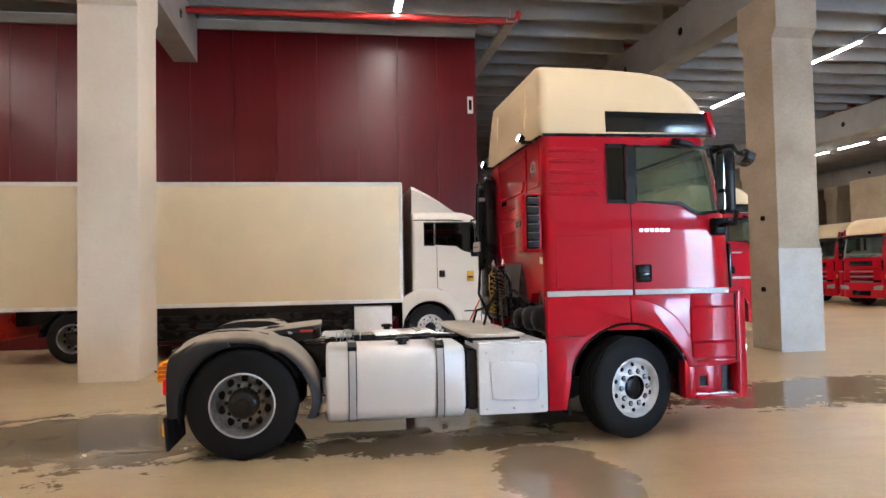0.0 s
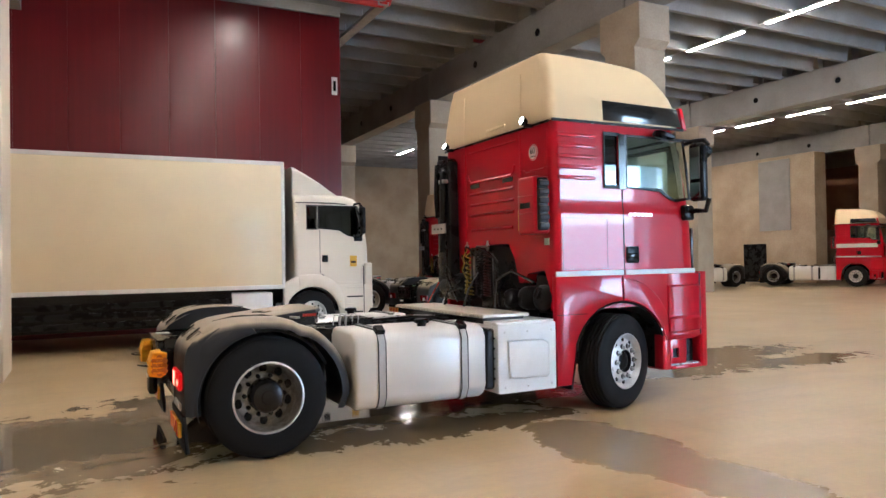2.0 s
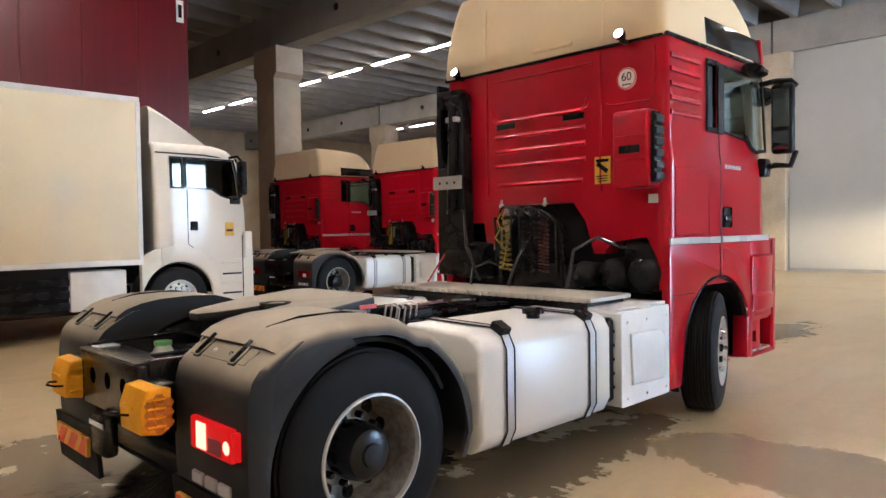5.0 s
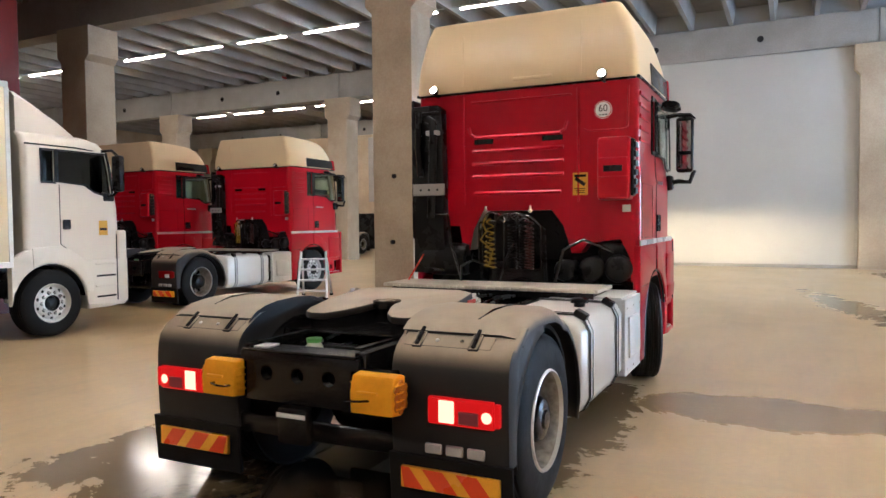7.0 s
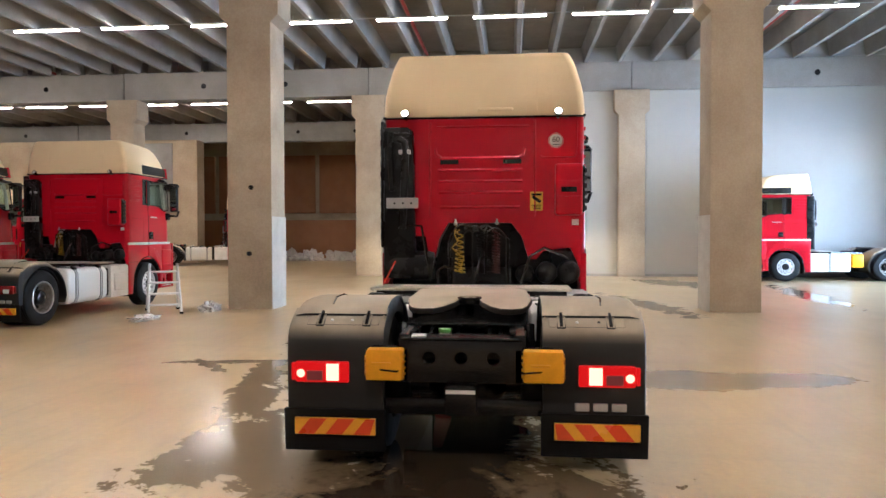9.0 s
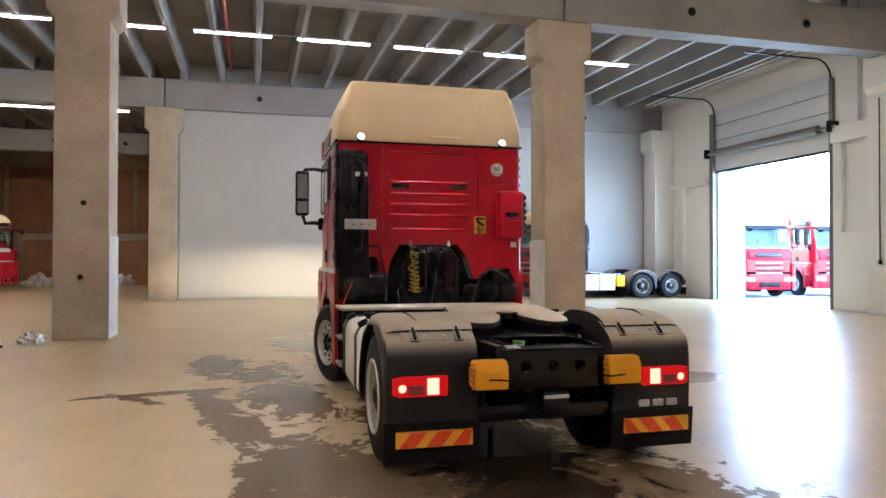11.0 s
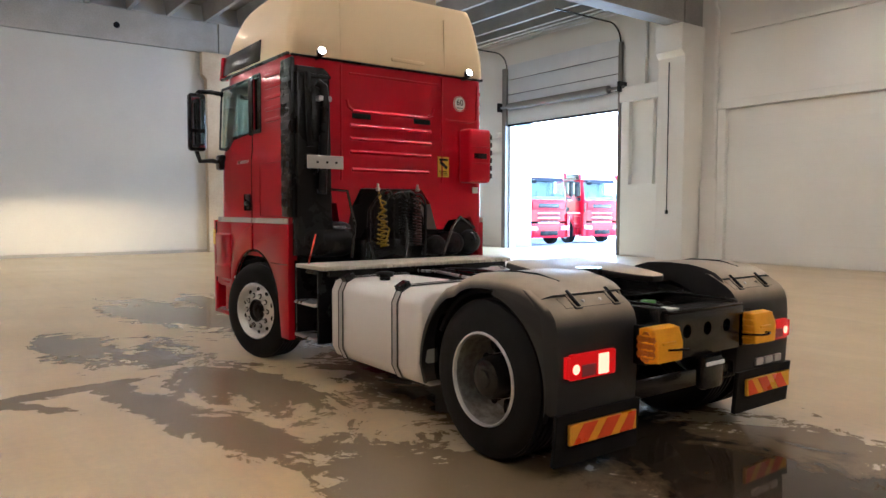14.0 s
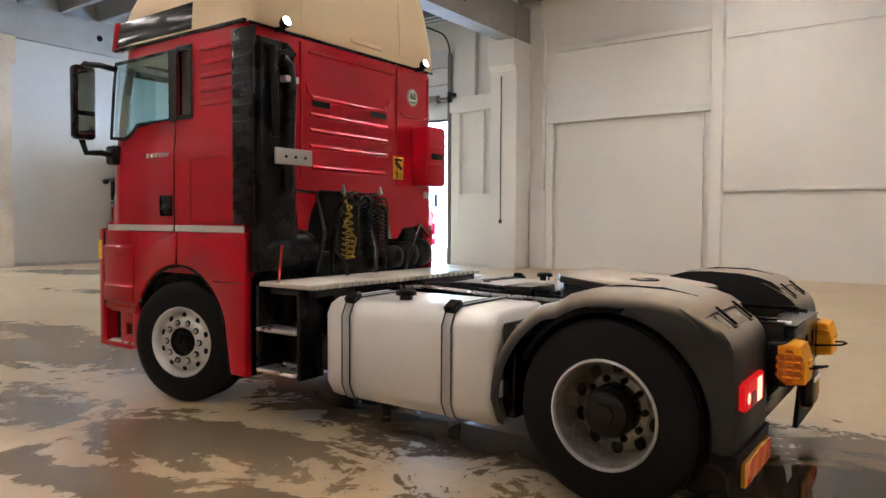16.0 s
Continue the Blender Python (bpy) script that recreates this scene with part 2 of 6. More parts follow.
def wet_floor():
    """Power-floated concrete with dust, worn lanes, hairline marks, wet patches and the tractor's shade."""
    n = Net("concrete_floor")
    sep = n.t.nodes.new("ShaderNodeSeparateXYZ")
    n.link(n.co, sep.inputs[0])
    X, Y = sep.outputs[0], sep.outputs[1]
    big, mid, fine = n.noise(0.16, 5, 0.5, lo=0.2, hi=0.8), n.noise(0.6, 4, 0.5, lo=0.15, hi=0.85), n.noise(14, 5, 0.6)
    swirl = n.noise(0.45, 5, 0.55, 0.8, lo=0.2, hi=0.8)
    base = n.mix(n.math("MULTIPLY", n.math("ADD", n.math("MULTIPLY", big, 0.55), n.math("MULTIPLY", n.noise(1.3, 6, 0.6, 0.5, lo=0.25, hi=0.75), 0.4)), 0.95), (0.54, 0.395, 0.195), (0.38, 0.27, 0.128))
    base = n.mix(n.math("MULTIPLY", swirl, 0.4), base, (0.60, 0.465, 0.265))
    scuff = n.noise(1.0, 6, 0.65, 0.3, stretch=(0.5, 5.0, 1.0), lo=0.45, hi=0.8)
    base = n.mix(n.math("MULTIPLY", scuff, 0.46), base, (0.32, 0.245, 0.15))
    trail = n.noise(1.0, 5, 0.6, 0.6, stretch=(2.6, 0.35, 1.0), lo=0.5, hi=0.85)
    base = n.mix(n.math("MULTIPLY", trail, 0.44), base, (0.33, 0.255, 0.155))
    # pale cement bloom left by dried water, drawn out by tyres
    bloom = n.noise(0.55, 8, 0.6, 0.9, stretch=(0.6, 1.5, 1.0), lo=0.42, hi=0.80)
    base = n.mix(n.math("MULTIPLY", bloom, 0.38), base, (0.64, 0.53, 0.36))
    base = n.mix(n.math("MULTIPLY", fine, 0.22), base, (0.33, 0.255, 0.17))
    # wet patches: soft ellipses broken up by noise
    edge = n.math("ADD", n.math("MULTIPLY", n.math("SUBTRACT", n.noise(1.05, 9, 0.66, 1.8, lo=0.2, hi=0.8), 0.5), 2.2),
                  n.math("MULTIPLY", n.math("SUBTRACT", n.noise(3.6, 8, 0.66, 1.2, lo=0.2, hi=0.8), 0.5), 1.1))

    def patch(cx, cy, rx, ry, turn=0.0, core=0.0):
        c, s = math.cos(radians(turn)), math.sin(radians(turn))
        dx, dy = n.math("SUBTRACT", X, cx), n.math("SUBTRACT", Y, cy)
        u = n.math("DIVIDE", n.math("ADD", n.math("MULTIPLY", dx, c), n.math("MULTIPLY", dy, s)), rx)
        v = n.math("DIVIDE", n.math("SUBTRACT", n.math("MULTIPLY", dy, c), n.math("MULTIPLY", dx, s)), ry)
        d = n.math("SQRT", n.math("ADD", n.math("MULTIPLY", u, u), n.math("MULTIPLY", v, v)))
        return n.math("SUBTRACT", 1.0 + core, d)

    total = None
    for p in PATCHES:
        q = patch(*p)
        total = q if total is None else n.math("MAXIMUM", total, q)
    wet = n.ramp(n.math("ADD", total, n.math("MULTIPLY", edge, 0.55)), 0.0, 0.10)
    damp = n.ramp(n.math("ADD", total, n.math("MULTIPLY", edge, 0.55)), -0.35, 0.25)
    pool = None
    for p in POOLS_AND_SHADE:
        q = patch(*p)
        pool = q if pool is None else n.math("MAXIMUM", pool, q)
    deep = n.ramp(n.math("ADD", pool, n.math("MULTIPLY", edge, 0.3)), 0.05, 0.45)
    soft = None
    for p in DAMP:
        q = patch(*p)
        soft = q if soft is None else n.math("MAXIMUM", soft, q)
    moist = n.ramp(n.math("ADD", soft, n.math("MULTIPLY", edge, 0.16)), 0.0, 0.22)
    base = n.mix(n.math("MULTIPLY", moist, 0.72), base, (0.20, 0.155, 0.105))
    colour = n.mix(n.math("MULTIPLY", damp, 0.35), base, (0.22, 0.185, 0.14))
    colour = n.mix(n.math("MULTIPLY", wet, 0.88), colour, (0.165, 0.120, 0.070))
    # near-black tint: standing water, plus the shade under the tractor
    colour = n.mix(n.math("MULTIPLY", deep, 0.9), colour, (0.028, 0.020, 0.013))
    rough = n.math("ADD", n.math("MULTIPLY", mid, 0.07), 0.27)
    rough = n.math("MULTIPLY", rough, n.math("SUBTRACT", 1.0, n.math("ADD", n.math("MULTIPLY", n.math("MAXIMUM", wet, n.math("MULTIPLY", moist, 0.6)), 0.66), n.math("MULTIPLY", deep, 0.22))))
    n.bump(n.math("MULTIPLY", fine, n.math("SUBTRACT", 1.0, n.math("MULTIPLY", deep, 0.9))), 0.08, 0.005)
    return n.done(colour, rough, Specular_IOR_Level=n.math("SUBTRACT", 0.42, n.math("MULTIPLY", wet, 0.22)))


# standing water with the shade under the tractor tinted in, and wet patches on the floor: centre x, y, half lengths,
# turn in degrees, core
POOLS_AND_SHADE = [(-1.7, 0.3, 2.0, 1.15, 0, 0.0), (0.7, 0.2, 2.6, 0.9, 0, 0.0)]
PATCHES = [
    # thin band along the left side
    (3.62, 3.25, 0.75, 0.13, 100, 0.05), (2.7, 2.62, 1.0, 0.2, 10, 0.05), (1.5, 2.3, 0.8, 0.25, 5, 0.05), (3.3, 3.5, 0.5, 0.12, 40, 0.0),
    # pool beside and under the rear axle
    (0.0, 1.85, 1.1, 0.45, -8, 0.05), (-0.4, 1.2, 1.3, 0.6, 20, 0.0), (-1.0, 0.1, 0.75, 1.35, 0, 0.1), (0.9, 0.2, 2.6, 0.85, 0, 0.15), (-2.1, 0.9, 1.25, 0.7, 12, -0.05), (3.2, 0.1, 1.4, 0.6, 0, -0.1),
    (-1.8, -0.3, 0.9, 0.7, 0, 0.0), (1.7, -0.95, 1.6, 0.35, 0, 0.05),
    # broken network beside the tank and the front wheel
    (3.0, 1.8, 1.9, 0.65, 8, -0.22), (4.8, 2.0, 1.2, 0.45, -10, -0.2), (5.7, 2.7, 1.2, 0.5, 10, -0.1),
    # in front of the cab
    (7.6, 1.0, 2.2, 0.8, 10, -0.05), (8.7, 0.1, 1.4, 0.45, 0, 0.0), (6.2, 0.3, 1.2, 0.5, -18, -0.15),
    (12.0, -3.5, 3.5, 0.5, 12, -0.2), (15.5, -8.5, 4.0, 0.5, -6, -0.2), (19.5, -6.0, 2.6, 1.0, 20, -0.1),
]
# soft damp stretch beside the steps
DAMP = [(2.95, -2.3, 0.55, 1.1, 0, 0.1), (3.0, -3.2, 0.42, 1.25, 8, 0.05)]
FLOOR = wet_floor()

# ---- shaping helpers ----
def add_box(bm, x0, x1, y0, y1, z0, z1, bevel=0.0, seg=2):
    got = bmesh.ops.create_cube(bm, size=1.0)
    for v in got["verts"]:
        v.co = Vector((x0 + (v.co.x + 0.5) * (x1 - x0), y0 + (v.co.y + 0.5) * (y1 - y0), z0 + (v.co.z + 0.5) * (z1 - z0)))
    if bevel:
        edges = list({e for v in got["verts"] for e in v.link_edges})
        bmesh.ops.bevel(bm, geom=edges, offset=bevel, segments=seg, profile=0.5, affect="EDGES")
    return got


def box_mesh(x0, x1, y0, y1, z0, z1, bevel=0.0, seg=2):
    bm = bmesh.new()
    add_box(bm, x0, x1, y0, y1, z0, z1, bevel, seg)
    return bm


def add_prism(bm, outline, axis, a, b, bevel=0.0, seg=2):
    """A flat outline pushed along an axis from a to b. Axis y takes (x, z), axis x takes (y, z), axis z takes (x, y)."""
    def at(p, w):
        return {"x": (w, p[0], p[1]), "y": (p[0], w, p[1]), "z": (p[0], p[1], w)}[axis]
    lo, hi = [bm.verts.new(at(p, a)) for p in outline], [bm.verts.new(at(p, b)) for p in outline]
    faces = [bm.faces.new(lo), bm.faces.new(list(reversed(hi)))]
    n = len(outline)
    for i in range(n):
        faces.append(bm.faces.new((lo[i], hi[i], hi[(i + 1) % n], lo[(i + 1) % n])))
    bmesh.ops.recalc_face_normals(bm, faces=faces)
    if bevel:
        rim = [e for f in faces[:2] for e in f.edges]
        bmesh.ops.bevel(bm, geom=rim, offset=bevel, segments=seg, profile=0.5, affect="EDGES")


def prism_mesh(outline, axis, a, b, bevel=0.0, seg=2):
    bm = bmesh.new()
    add_prism(bm, outline, axis, a, b, bevel, seg)
    return bm


def add_tube(bm, path, r, seg=8, closed=False):
    """A round bar along a path."""
    pts = [Vector(p) for p in path]
    rings = []
    for i, p in enumerate(pts):
        a, b = pts[max(i - 1, 0)], pts[min(i + 1, len(pts) - 1)]
        d = (b - a).normalized()
        u = d.orthogonal().normalized() if i == 0 else (u - d * u.dot(d)).normalized()
        w = d.cross(u)
        rings.append([bm.verts.new(p + r * (math.cos(2 * math.pi * k / seg) * u + math.sin(2 * math.pi * k / seg) * w)) for k in range(seg)])
    for a, b in zip(rings, rings[1:]):
        for k in range(seg):
            bm.faces.new((a[k], a[(k + 1) % seg], b[(k + 1) % seg], b[k]))
    bm.faces.new(list(reversed(rings[0])))
    bm.faces.new(rings[-1])


def tube_mesh(path, r, seg=8):
    bm = bmesh.new()
    add_tube(bm, path, r, seg)
    return bm


def add_lathe(bm, profile, seg=40, close=True):
    """A profile of (radius, offset) turned round the y axis."""
    rings = [[bm.verts.new((r * math.cos(2 * math.pi * k / seg), o, r * math.sin(2 * math.pi * k / seg))) for k in range(seg)] for r, o in profile]
    fs = []
    for a, b in zip(rings, rings[1:]):
        for k in range(seg):
            fs.append(bm.faces.new((a[k], b[k], b[(k + 1) % seg], a[(k + 1) % seg])))
    if close:
        fs.append(bm.faces.new(rings[0]))
        fs.append(bm.faces.new(list(reversed(rings[-1]))))
    bmesh.ops.recalc_face_normals(bm, faces=fs)


def lathe_mesh(profile, seg=40, close=True):
    bm = bmesh.new()
    add_lathe(bm, profile, seg, close)
    return bm


def rounded(x0, x1, w, r0, r1, z, n=6):
    """A closed ring at height z: back x0, front x1, half width w, corner radii r0 behind and r1 in front."""
    pts = []
    for cx, cy, r, a0 in ((x1 - r1, w - r1, r1, 0), (x0 + r0, w - r0, r0, 90), (x0 + r0, -w + r0, r0, 180), (x1 - r1, -w + r1, r1, 270)):
        arc_pts = [(radians(a0 + 90 * k / (n - 1)), 0.0) for k in range(n)]
        for a, slip in [(arc_pts[0][0], -0.006)] + arc_pts + [(arc_pts[-1][0], 0.006)]:
            pts.append((cx + r * math.cos(a) - slip * math.sin(a), cy + r * math.sin(a) + slip * math.cos(a), z))
    return pts


def loft_mesh(rings, caps=True):
    bm = bmesh.new()
    vs = [[bm.verts.new(p) for p in ring] for ring in rings]
    fs = []
    for a, b in zip(vs, vs[1:]):
        for k in range(len(a)):
            fs.append(bm.faces.new((a[k], a[(k + 1) % len(a)], b[(k + 1) % len(a)], b[k])))
    if caps:
        fs.append(bm.faces.new(list(reversed(vs[0]))))
        fs.append(bm.faces.new(vs[-1]))
    bmesh.ops.recalc_face_normals(bm, faces=fs)
    return bm


def to_mesh(name, bm, material, smooth=38):
    me = bpy.data.meshes.new(name)
    bm.to_mesh(me)
    bm.free()
    if material:
        me.materials.append(material)
    if smooth:
        me.polygons.foreach_set("use_smooth", [True] * len(me.polygons))
        me.set_sharp_from_angle(angle=radians(smooth))
    return me


def part(name, bm, material, parent, label="", smooth=38):
    """Links a bmesh (or a mesh that is shared) as one object under a thing or a part."""
    ob = new(name, bm if isinstance(bm, bpy.types.Mesh) else to_mesh(name, bm, material, smooth))
    ob.parent = parent
    return tagged(ob, label)


def solid(name, bm, material, label, category, kind="", group="", smooth=38):
    """A top-level thing of one mesh."""
    return tagged(new(name, to_mesh(name, bm, material, smooth)), label, category, group, kind)


def thing(name, label, category, at=(0, 0, 0), group="", kind="", turn=0.0):
    ob = new(name)
    ob.matrix_basis = pose(*at, 0, 0, turn)
    return tagged(ob, label, category, group, kind)


def carve(bm, cutters, material_name="cut"):
    """The bmesh less the cutters."""
    base = new("carved", to_mesh("carved", bm, None, 0))
    made = []
    for c in cutters:
        tool = new("tool", to_mesh("tool", c, None, 0))
        mod = base.modifiers.new("b", "BOOLEAN")
        mod.operation, mod.solver, mod.object = "DIFFERENCE", "EXACT", tool
        made.append(tool)
    bpy.context.view_layer.update()
    me = bpy.data.meshes.new_from_object(base.evaluated_get(bpy.context.evaluated_depsgraph_get()))
    out = bmesh.new()
    out.from_mesh(me)
    for o in (base, *made):
        bpy.data.objects.remove(o)
    bpy.data.meshes.remove(me)
    return out


def writing(text, size, depth=0.002):
    """Flat letters as a bmesh, centred, in the xy plane."""
    cu = bpy.data.curves.new("letters", "FONT")
    cu.body, cu.size, cu.extrude, cu.align_x, cu.align_y = text, size, depth, "CENTER", "CENTER"
    ob = new("letters", cu)
    bpy.context.view_layer.update()
    me = bpy.data.meshes.new_from_object(ob.evaluated_get(bpy.context.evaluated_depsgraph_get()))
    bm = bmesh.new()
    bm.from_mesh(me)
    bpy.data.objects.remove(ob)
    bpy.data.meshes.remove(me)
    return bm


def turned(bm, m):
    bm.transform(m)
    return bm

# ---- the hall ----
WEST, EAST, SOUTH, NORTH, FAREAST = -22.0, 23.55, -16.2, 42.0, 42.5
GIRDER_LOW, GIRDER_TOP, DECK_Z = 7.45, 8.60, 9.2
ROW_X = (-2.73, 10.5, 23.75, 37.0)


def structure(name, bm, material, label, category, smooth=30):
    return solid(name, bm, material, label, category, "structure", smooth=smooth)


bm = bmesh.new()
add_box(bm, WEST, FAREAST, SOUTH - 0.3, NORTH, -0.4, 0.0)
structure("floor", bm, FLOOR, "worn beige concrete hall floor with dark wet patches and shade tinted under the tractor", "floor")
bm = bmesh.new()
add_box(bm, -60, 110, -120, SOUTH - 0.3, -0.5, -0.01)
structure("ground", bm, ASPHALT, "pale sunlit paved yard outside the open gate", "ground")

# ceiling: deck with its ribs in one mesh
bm = bmesh.new()
add_box(bm, WEST, FAREAST, SOUTH - 0.3, NORTH, DECK_Z, DECK_Z + 0.35)
y = 2.09 - 13 * 1.345
while y < NORTH - 0.5:
    for a, b in zip((WEST, *[x + 0.3 for x in ROW_X]), (*[x - 0.3 for x in ROW_X], FAREAST)):
        add_prism(bm, [(y - 0.07, GIRDER_TOP - 0.02), (y + 0.07, GIRDER_TOP - 0.02), (y + 0.16, DECK_Z), (y - 0.16, DECK_Z)], "x", a, b)
    y += 1.345
# ribs take a lighter concrete: their lit edges against the shaded deck, as colour
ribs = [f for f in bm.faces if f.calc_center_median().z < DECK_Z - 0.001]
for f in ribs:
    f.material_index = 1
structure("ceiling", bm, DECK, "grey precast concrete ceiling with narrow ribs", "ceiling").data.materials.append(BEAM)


def girder(x, y0, y1, name="girder"):
    bm = bmesh.new()
    add_prism(bm, [(x - 0.30, GIRDER_LOW), (x + 0.30, GIRDER_LOW), (x + 0.30, GIRDER_TOP), (x - 0.30, GIRDER_TOP)], "y", y0, y1, 0.02, 1)
    ob = structure(name, bm, BEAM, "heavy grey concrete girder carrying the ribbed ceiling", "girder")
    k = math.ceil((y0 - 2.0) / 3.55)
    while 2.0 + k * 3.55 < y1 - 0.8:
        yy = 2.0 + k * 3.55
        if yy > y0 + 0.8:
            for side in (-1, 1):
                hole = lathe_mesh([(0.001, 0.0), (0.11, 0.0), (0.11, 0.03), (0.001, 0.03)], 14)
                turned(hole, Matrix.Translation((x + side * 0.30, yy, GIRDER_LOW + 0.55)) @ pose(0, 0, 0, 0, 0, 90) @ Matrix.Translation((0, -0.015, 0)))
                part("service_hole", hole, BLACK, ob, "dark round service hole")
        k += 1
    return ob


COLUMNS_Y = (5.55, 16.2, 26.85, 37.5)
for gx in ROW_X:
    stops = [SOUTH, -15.2, -5.1, *COLUMNS_Y, NORTH]
    for a, b in zip(stops, stops[1:]):
        if gx == ROW_X[0] and a > 5 and a < 11:
            girder(gx, a + 0.02, 11.19)
            continue
        if gx == ROW_X[0] and a >= 11 or (gx > 24 and b < 5):
            continue
        girder(gx, a + 0.02, b - 0.02)


def column(x0, x1, y0, y1, label="beige concrete column with a stepped head"):
    """Column shaft with a corbelled head, up to the girder."""
    bm = bmesh.new()
    add_prism(bm, [(y0, 0.0), (y1, 0.0), (y1, 6.45), (y1 + 0.17, 6.62), (y1 + 0.17, GIRDER_LOW - 0.005), (y0 - 0.17, GIRDER_LOW - 0.005), (y0 - 0.17, 6.62), (y0, 6.45)], "x", x0, x1, 0.025, 2)
    return structure("column", bm, CONCRETE, label, "column")


col_a = column(-3.22, -2.23, 4.62, 5.88, "pale cream concrete column with a stepped head")
col_a.data.materials[0] = PALECOLUMN
col_b = column(10.02, 10.95, 5.03, 6.06)
col_f = column(10.22, 11.1, -5.66, -4.58)
for cy in COLUMNS_Y[1:]:
    column(9.95, 10.95, cy - 0.52, cy + 0.52)
for cy in (-5.1, *COLUMNS_Y):
    column(23.25, 24.2, cy - 0.52, cy + 0.52)
for cy in COLUMNS_Y:
    column(36.5, 37.5, cy - 0.52, cy + 0.52)
column(10.15, 11.15, SOUTH + 0.002, -15.2, "white painted concrete column against the wall").data.materials[0] = WALLWHITE
column(22.55, 23.53, SOUTH + 0.002, -15.25, "white painted corner column against the wall").data.materials[0] = WALLWHITE
column(-3.2, -2.2, SOUTH + 0.002, -15.2, "white painted concrete column against the wall").data.materials[0] = WALLWHITE

# stains, bolts and edge guards of the columns
for col, sx, sy, sz in ((col_b, 10.02, 5.55, 1.26), (col_b, 10.02, 5.5, 2.75)):
    part("wall_anchor", turned(lathe_mesh([(0.001, 0), (0.055, 0), (0.05, 0.05), (0.001, 0.05)], 12), Matrix.Translation((sx, sy, sz)) @ pose(0, 0, 0, 0, 0, 90)), STEEL, col, "small rusty steel anchor")
guard = box_mesh(10.0, 10.97, 5.012, 5.03, 0.0, 2.1, 0.006, 2)
part("guard_plate", guard, GUARD, col_b, "scuffed pale grey impact guard")
part("guard_plate", box_mesh(10.2, 11.12, -4.58, -4.562, 0.0, 2.1, 0.006, 2), GUARD, col_f, "scuffed pale grey impact guard")

# south wall with the gate opening
GX0, GX1, GZ = 13.6, 19.35, 5.25
bm = bmesh.new()
for x0, x1, z0, z1 in ((WEST, GX0, 0, DECK_Z), (GX1, EAST + 0.3, 0, DECK_Z), (GX0, GX1, 7.2, DECK_Z)):
    add_box(bm, x0, x1, SOUTH - 0.3, SOUTH, z0, z1)
wall_south = structure("wall_south", bm, WALLWHITE, "white painted hall wall with pilasters and ledges", "wall")


def relief(x0, x1, z0, z1, d=0.08, name="ledge"):
    part(name, box_mesh(x0, x1, SOUTH, SOUTH + 1.8 * d, z0, z1, 0.008, 1), WALLWHITE, wall_south)


relief(4.25, 9.5, 4.75, 4.98, 0.14)
relief(9.25, 9.5, 0.0, 4.745, 0.10, "pilaster")
relief(4.5, 4.62, 0.0, 4.745, 0.06, "pilaster")
relief(3.95, 4.25, 0.0, 8.6, 0.18, "pilaster")
relief(-2.0, 3.94, 2.42, 2.52, 0.05)
relief(-2.0, 3.94, 6.75, 6.85, 0.05)
relief(4.26, 9.2, 7.05, 7.2, 0.06)
relief(9.51, 10.1, 0.0, 2.58, 0.10, "pilaster")
relief(11.2, 12.9, 0.0, 2.52, 0.14, "pilaster")
relief(11.2, 13.3, 5.42, 5.95, 0.16)
relief(11.95, 12.1, 2.521, 5.419, 0.08, "pilaster")
relief(12.95, 13.3, 0.0, 5.419, 0.10, "pilaster")
relief(12.3, 12.5, 5.951, 8.5, 0.10, "pilaster")
relief(19.9, 22.5, 4.75, 4.95, 0.12)
relief(21.6, 21.8, 0.0, 4.74, 0.10, "pilaster")
# closed panel door in its recess
for k in range(8):
    part("door_panel", box_mesh(4.64, 9.23, SOUTH, SOUTH + 0.03, 0.02 + k * 0.59, 0.606 + k * 0.59, 0.003, 1), WALLWHITE, wall_south)

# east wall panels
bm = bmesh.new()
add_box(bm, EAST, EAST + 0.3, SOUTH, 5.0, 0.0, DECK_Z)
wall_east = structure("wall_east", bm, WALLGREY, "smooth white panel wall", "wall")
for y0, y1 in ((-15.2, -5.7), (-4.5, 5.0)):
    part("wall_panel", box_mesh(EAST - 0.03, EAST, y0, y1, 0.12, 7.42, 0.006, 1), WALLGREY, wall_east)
bm = box_mesh(EAST - 0.045, EAST - 0.031, -15.2, 5.0, 0.0, 0.11, 0.004, 1)
structure("baseboard", bm, BEAM, "grey concrete kerb strip at the wall's foot", "baseboard")

# far walls that close the place
for name, lim, m in (("wall_north", (WEST, FAREAST, NORTH, NORTH + 0.3, 0, DECK_Z), WALLTAN), ("wall_west", (WEST - 0.3, WEST, SOUTH, NORTH, 0, DECK_Z), WALLWHITE),
                     ("wall_far_east", (FAREAST, FAREAST + 0.3, 5.0, NORTH, 0, DECK_Z), WALLTAN), ("wall_side", (EAST + 0.3, FAREAST, 4.7, 5.0, 0, DECK_Z), WALLTAN)):
    structure(name, box_mesh(*lim), m, "rough unpainted wall of the hall" if m is WALLTAN else "white painted hall wall", "wall")

# red clad cold store
bm = bmesh.new()
add_box(bm, WEST + 1, 5.08, 11.2, 21.0, 0.0, 8.35)
cold = structure("wall_cold_store", bm, REDWALL, "dark red glossy metal-clad cold store wall", "wall")
for k in range(24):
    x1 = 5.08 - k * 1.1
    part("cladding_panel", box_mesh(x1 - 1.095, x1, 11.165, 11.2, 0.05, 8.34, 0.004, 1), REDWALL, cold)
part("wall_trim", box_mesh(WEST + 1, 5.1, 11.13, 11.2, 8.35, 8.62, 0.01, 1), BEAM, cold, "grey trim along the top")
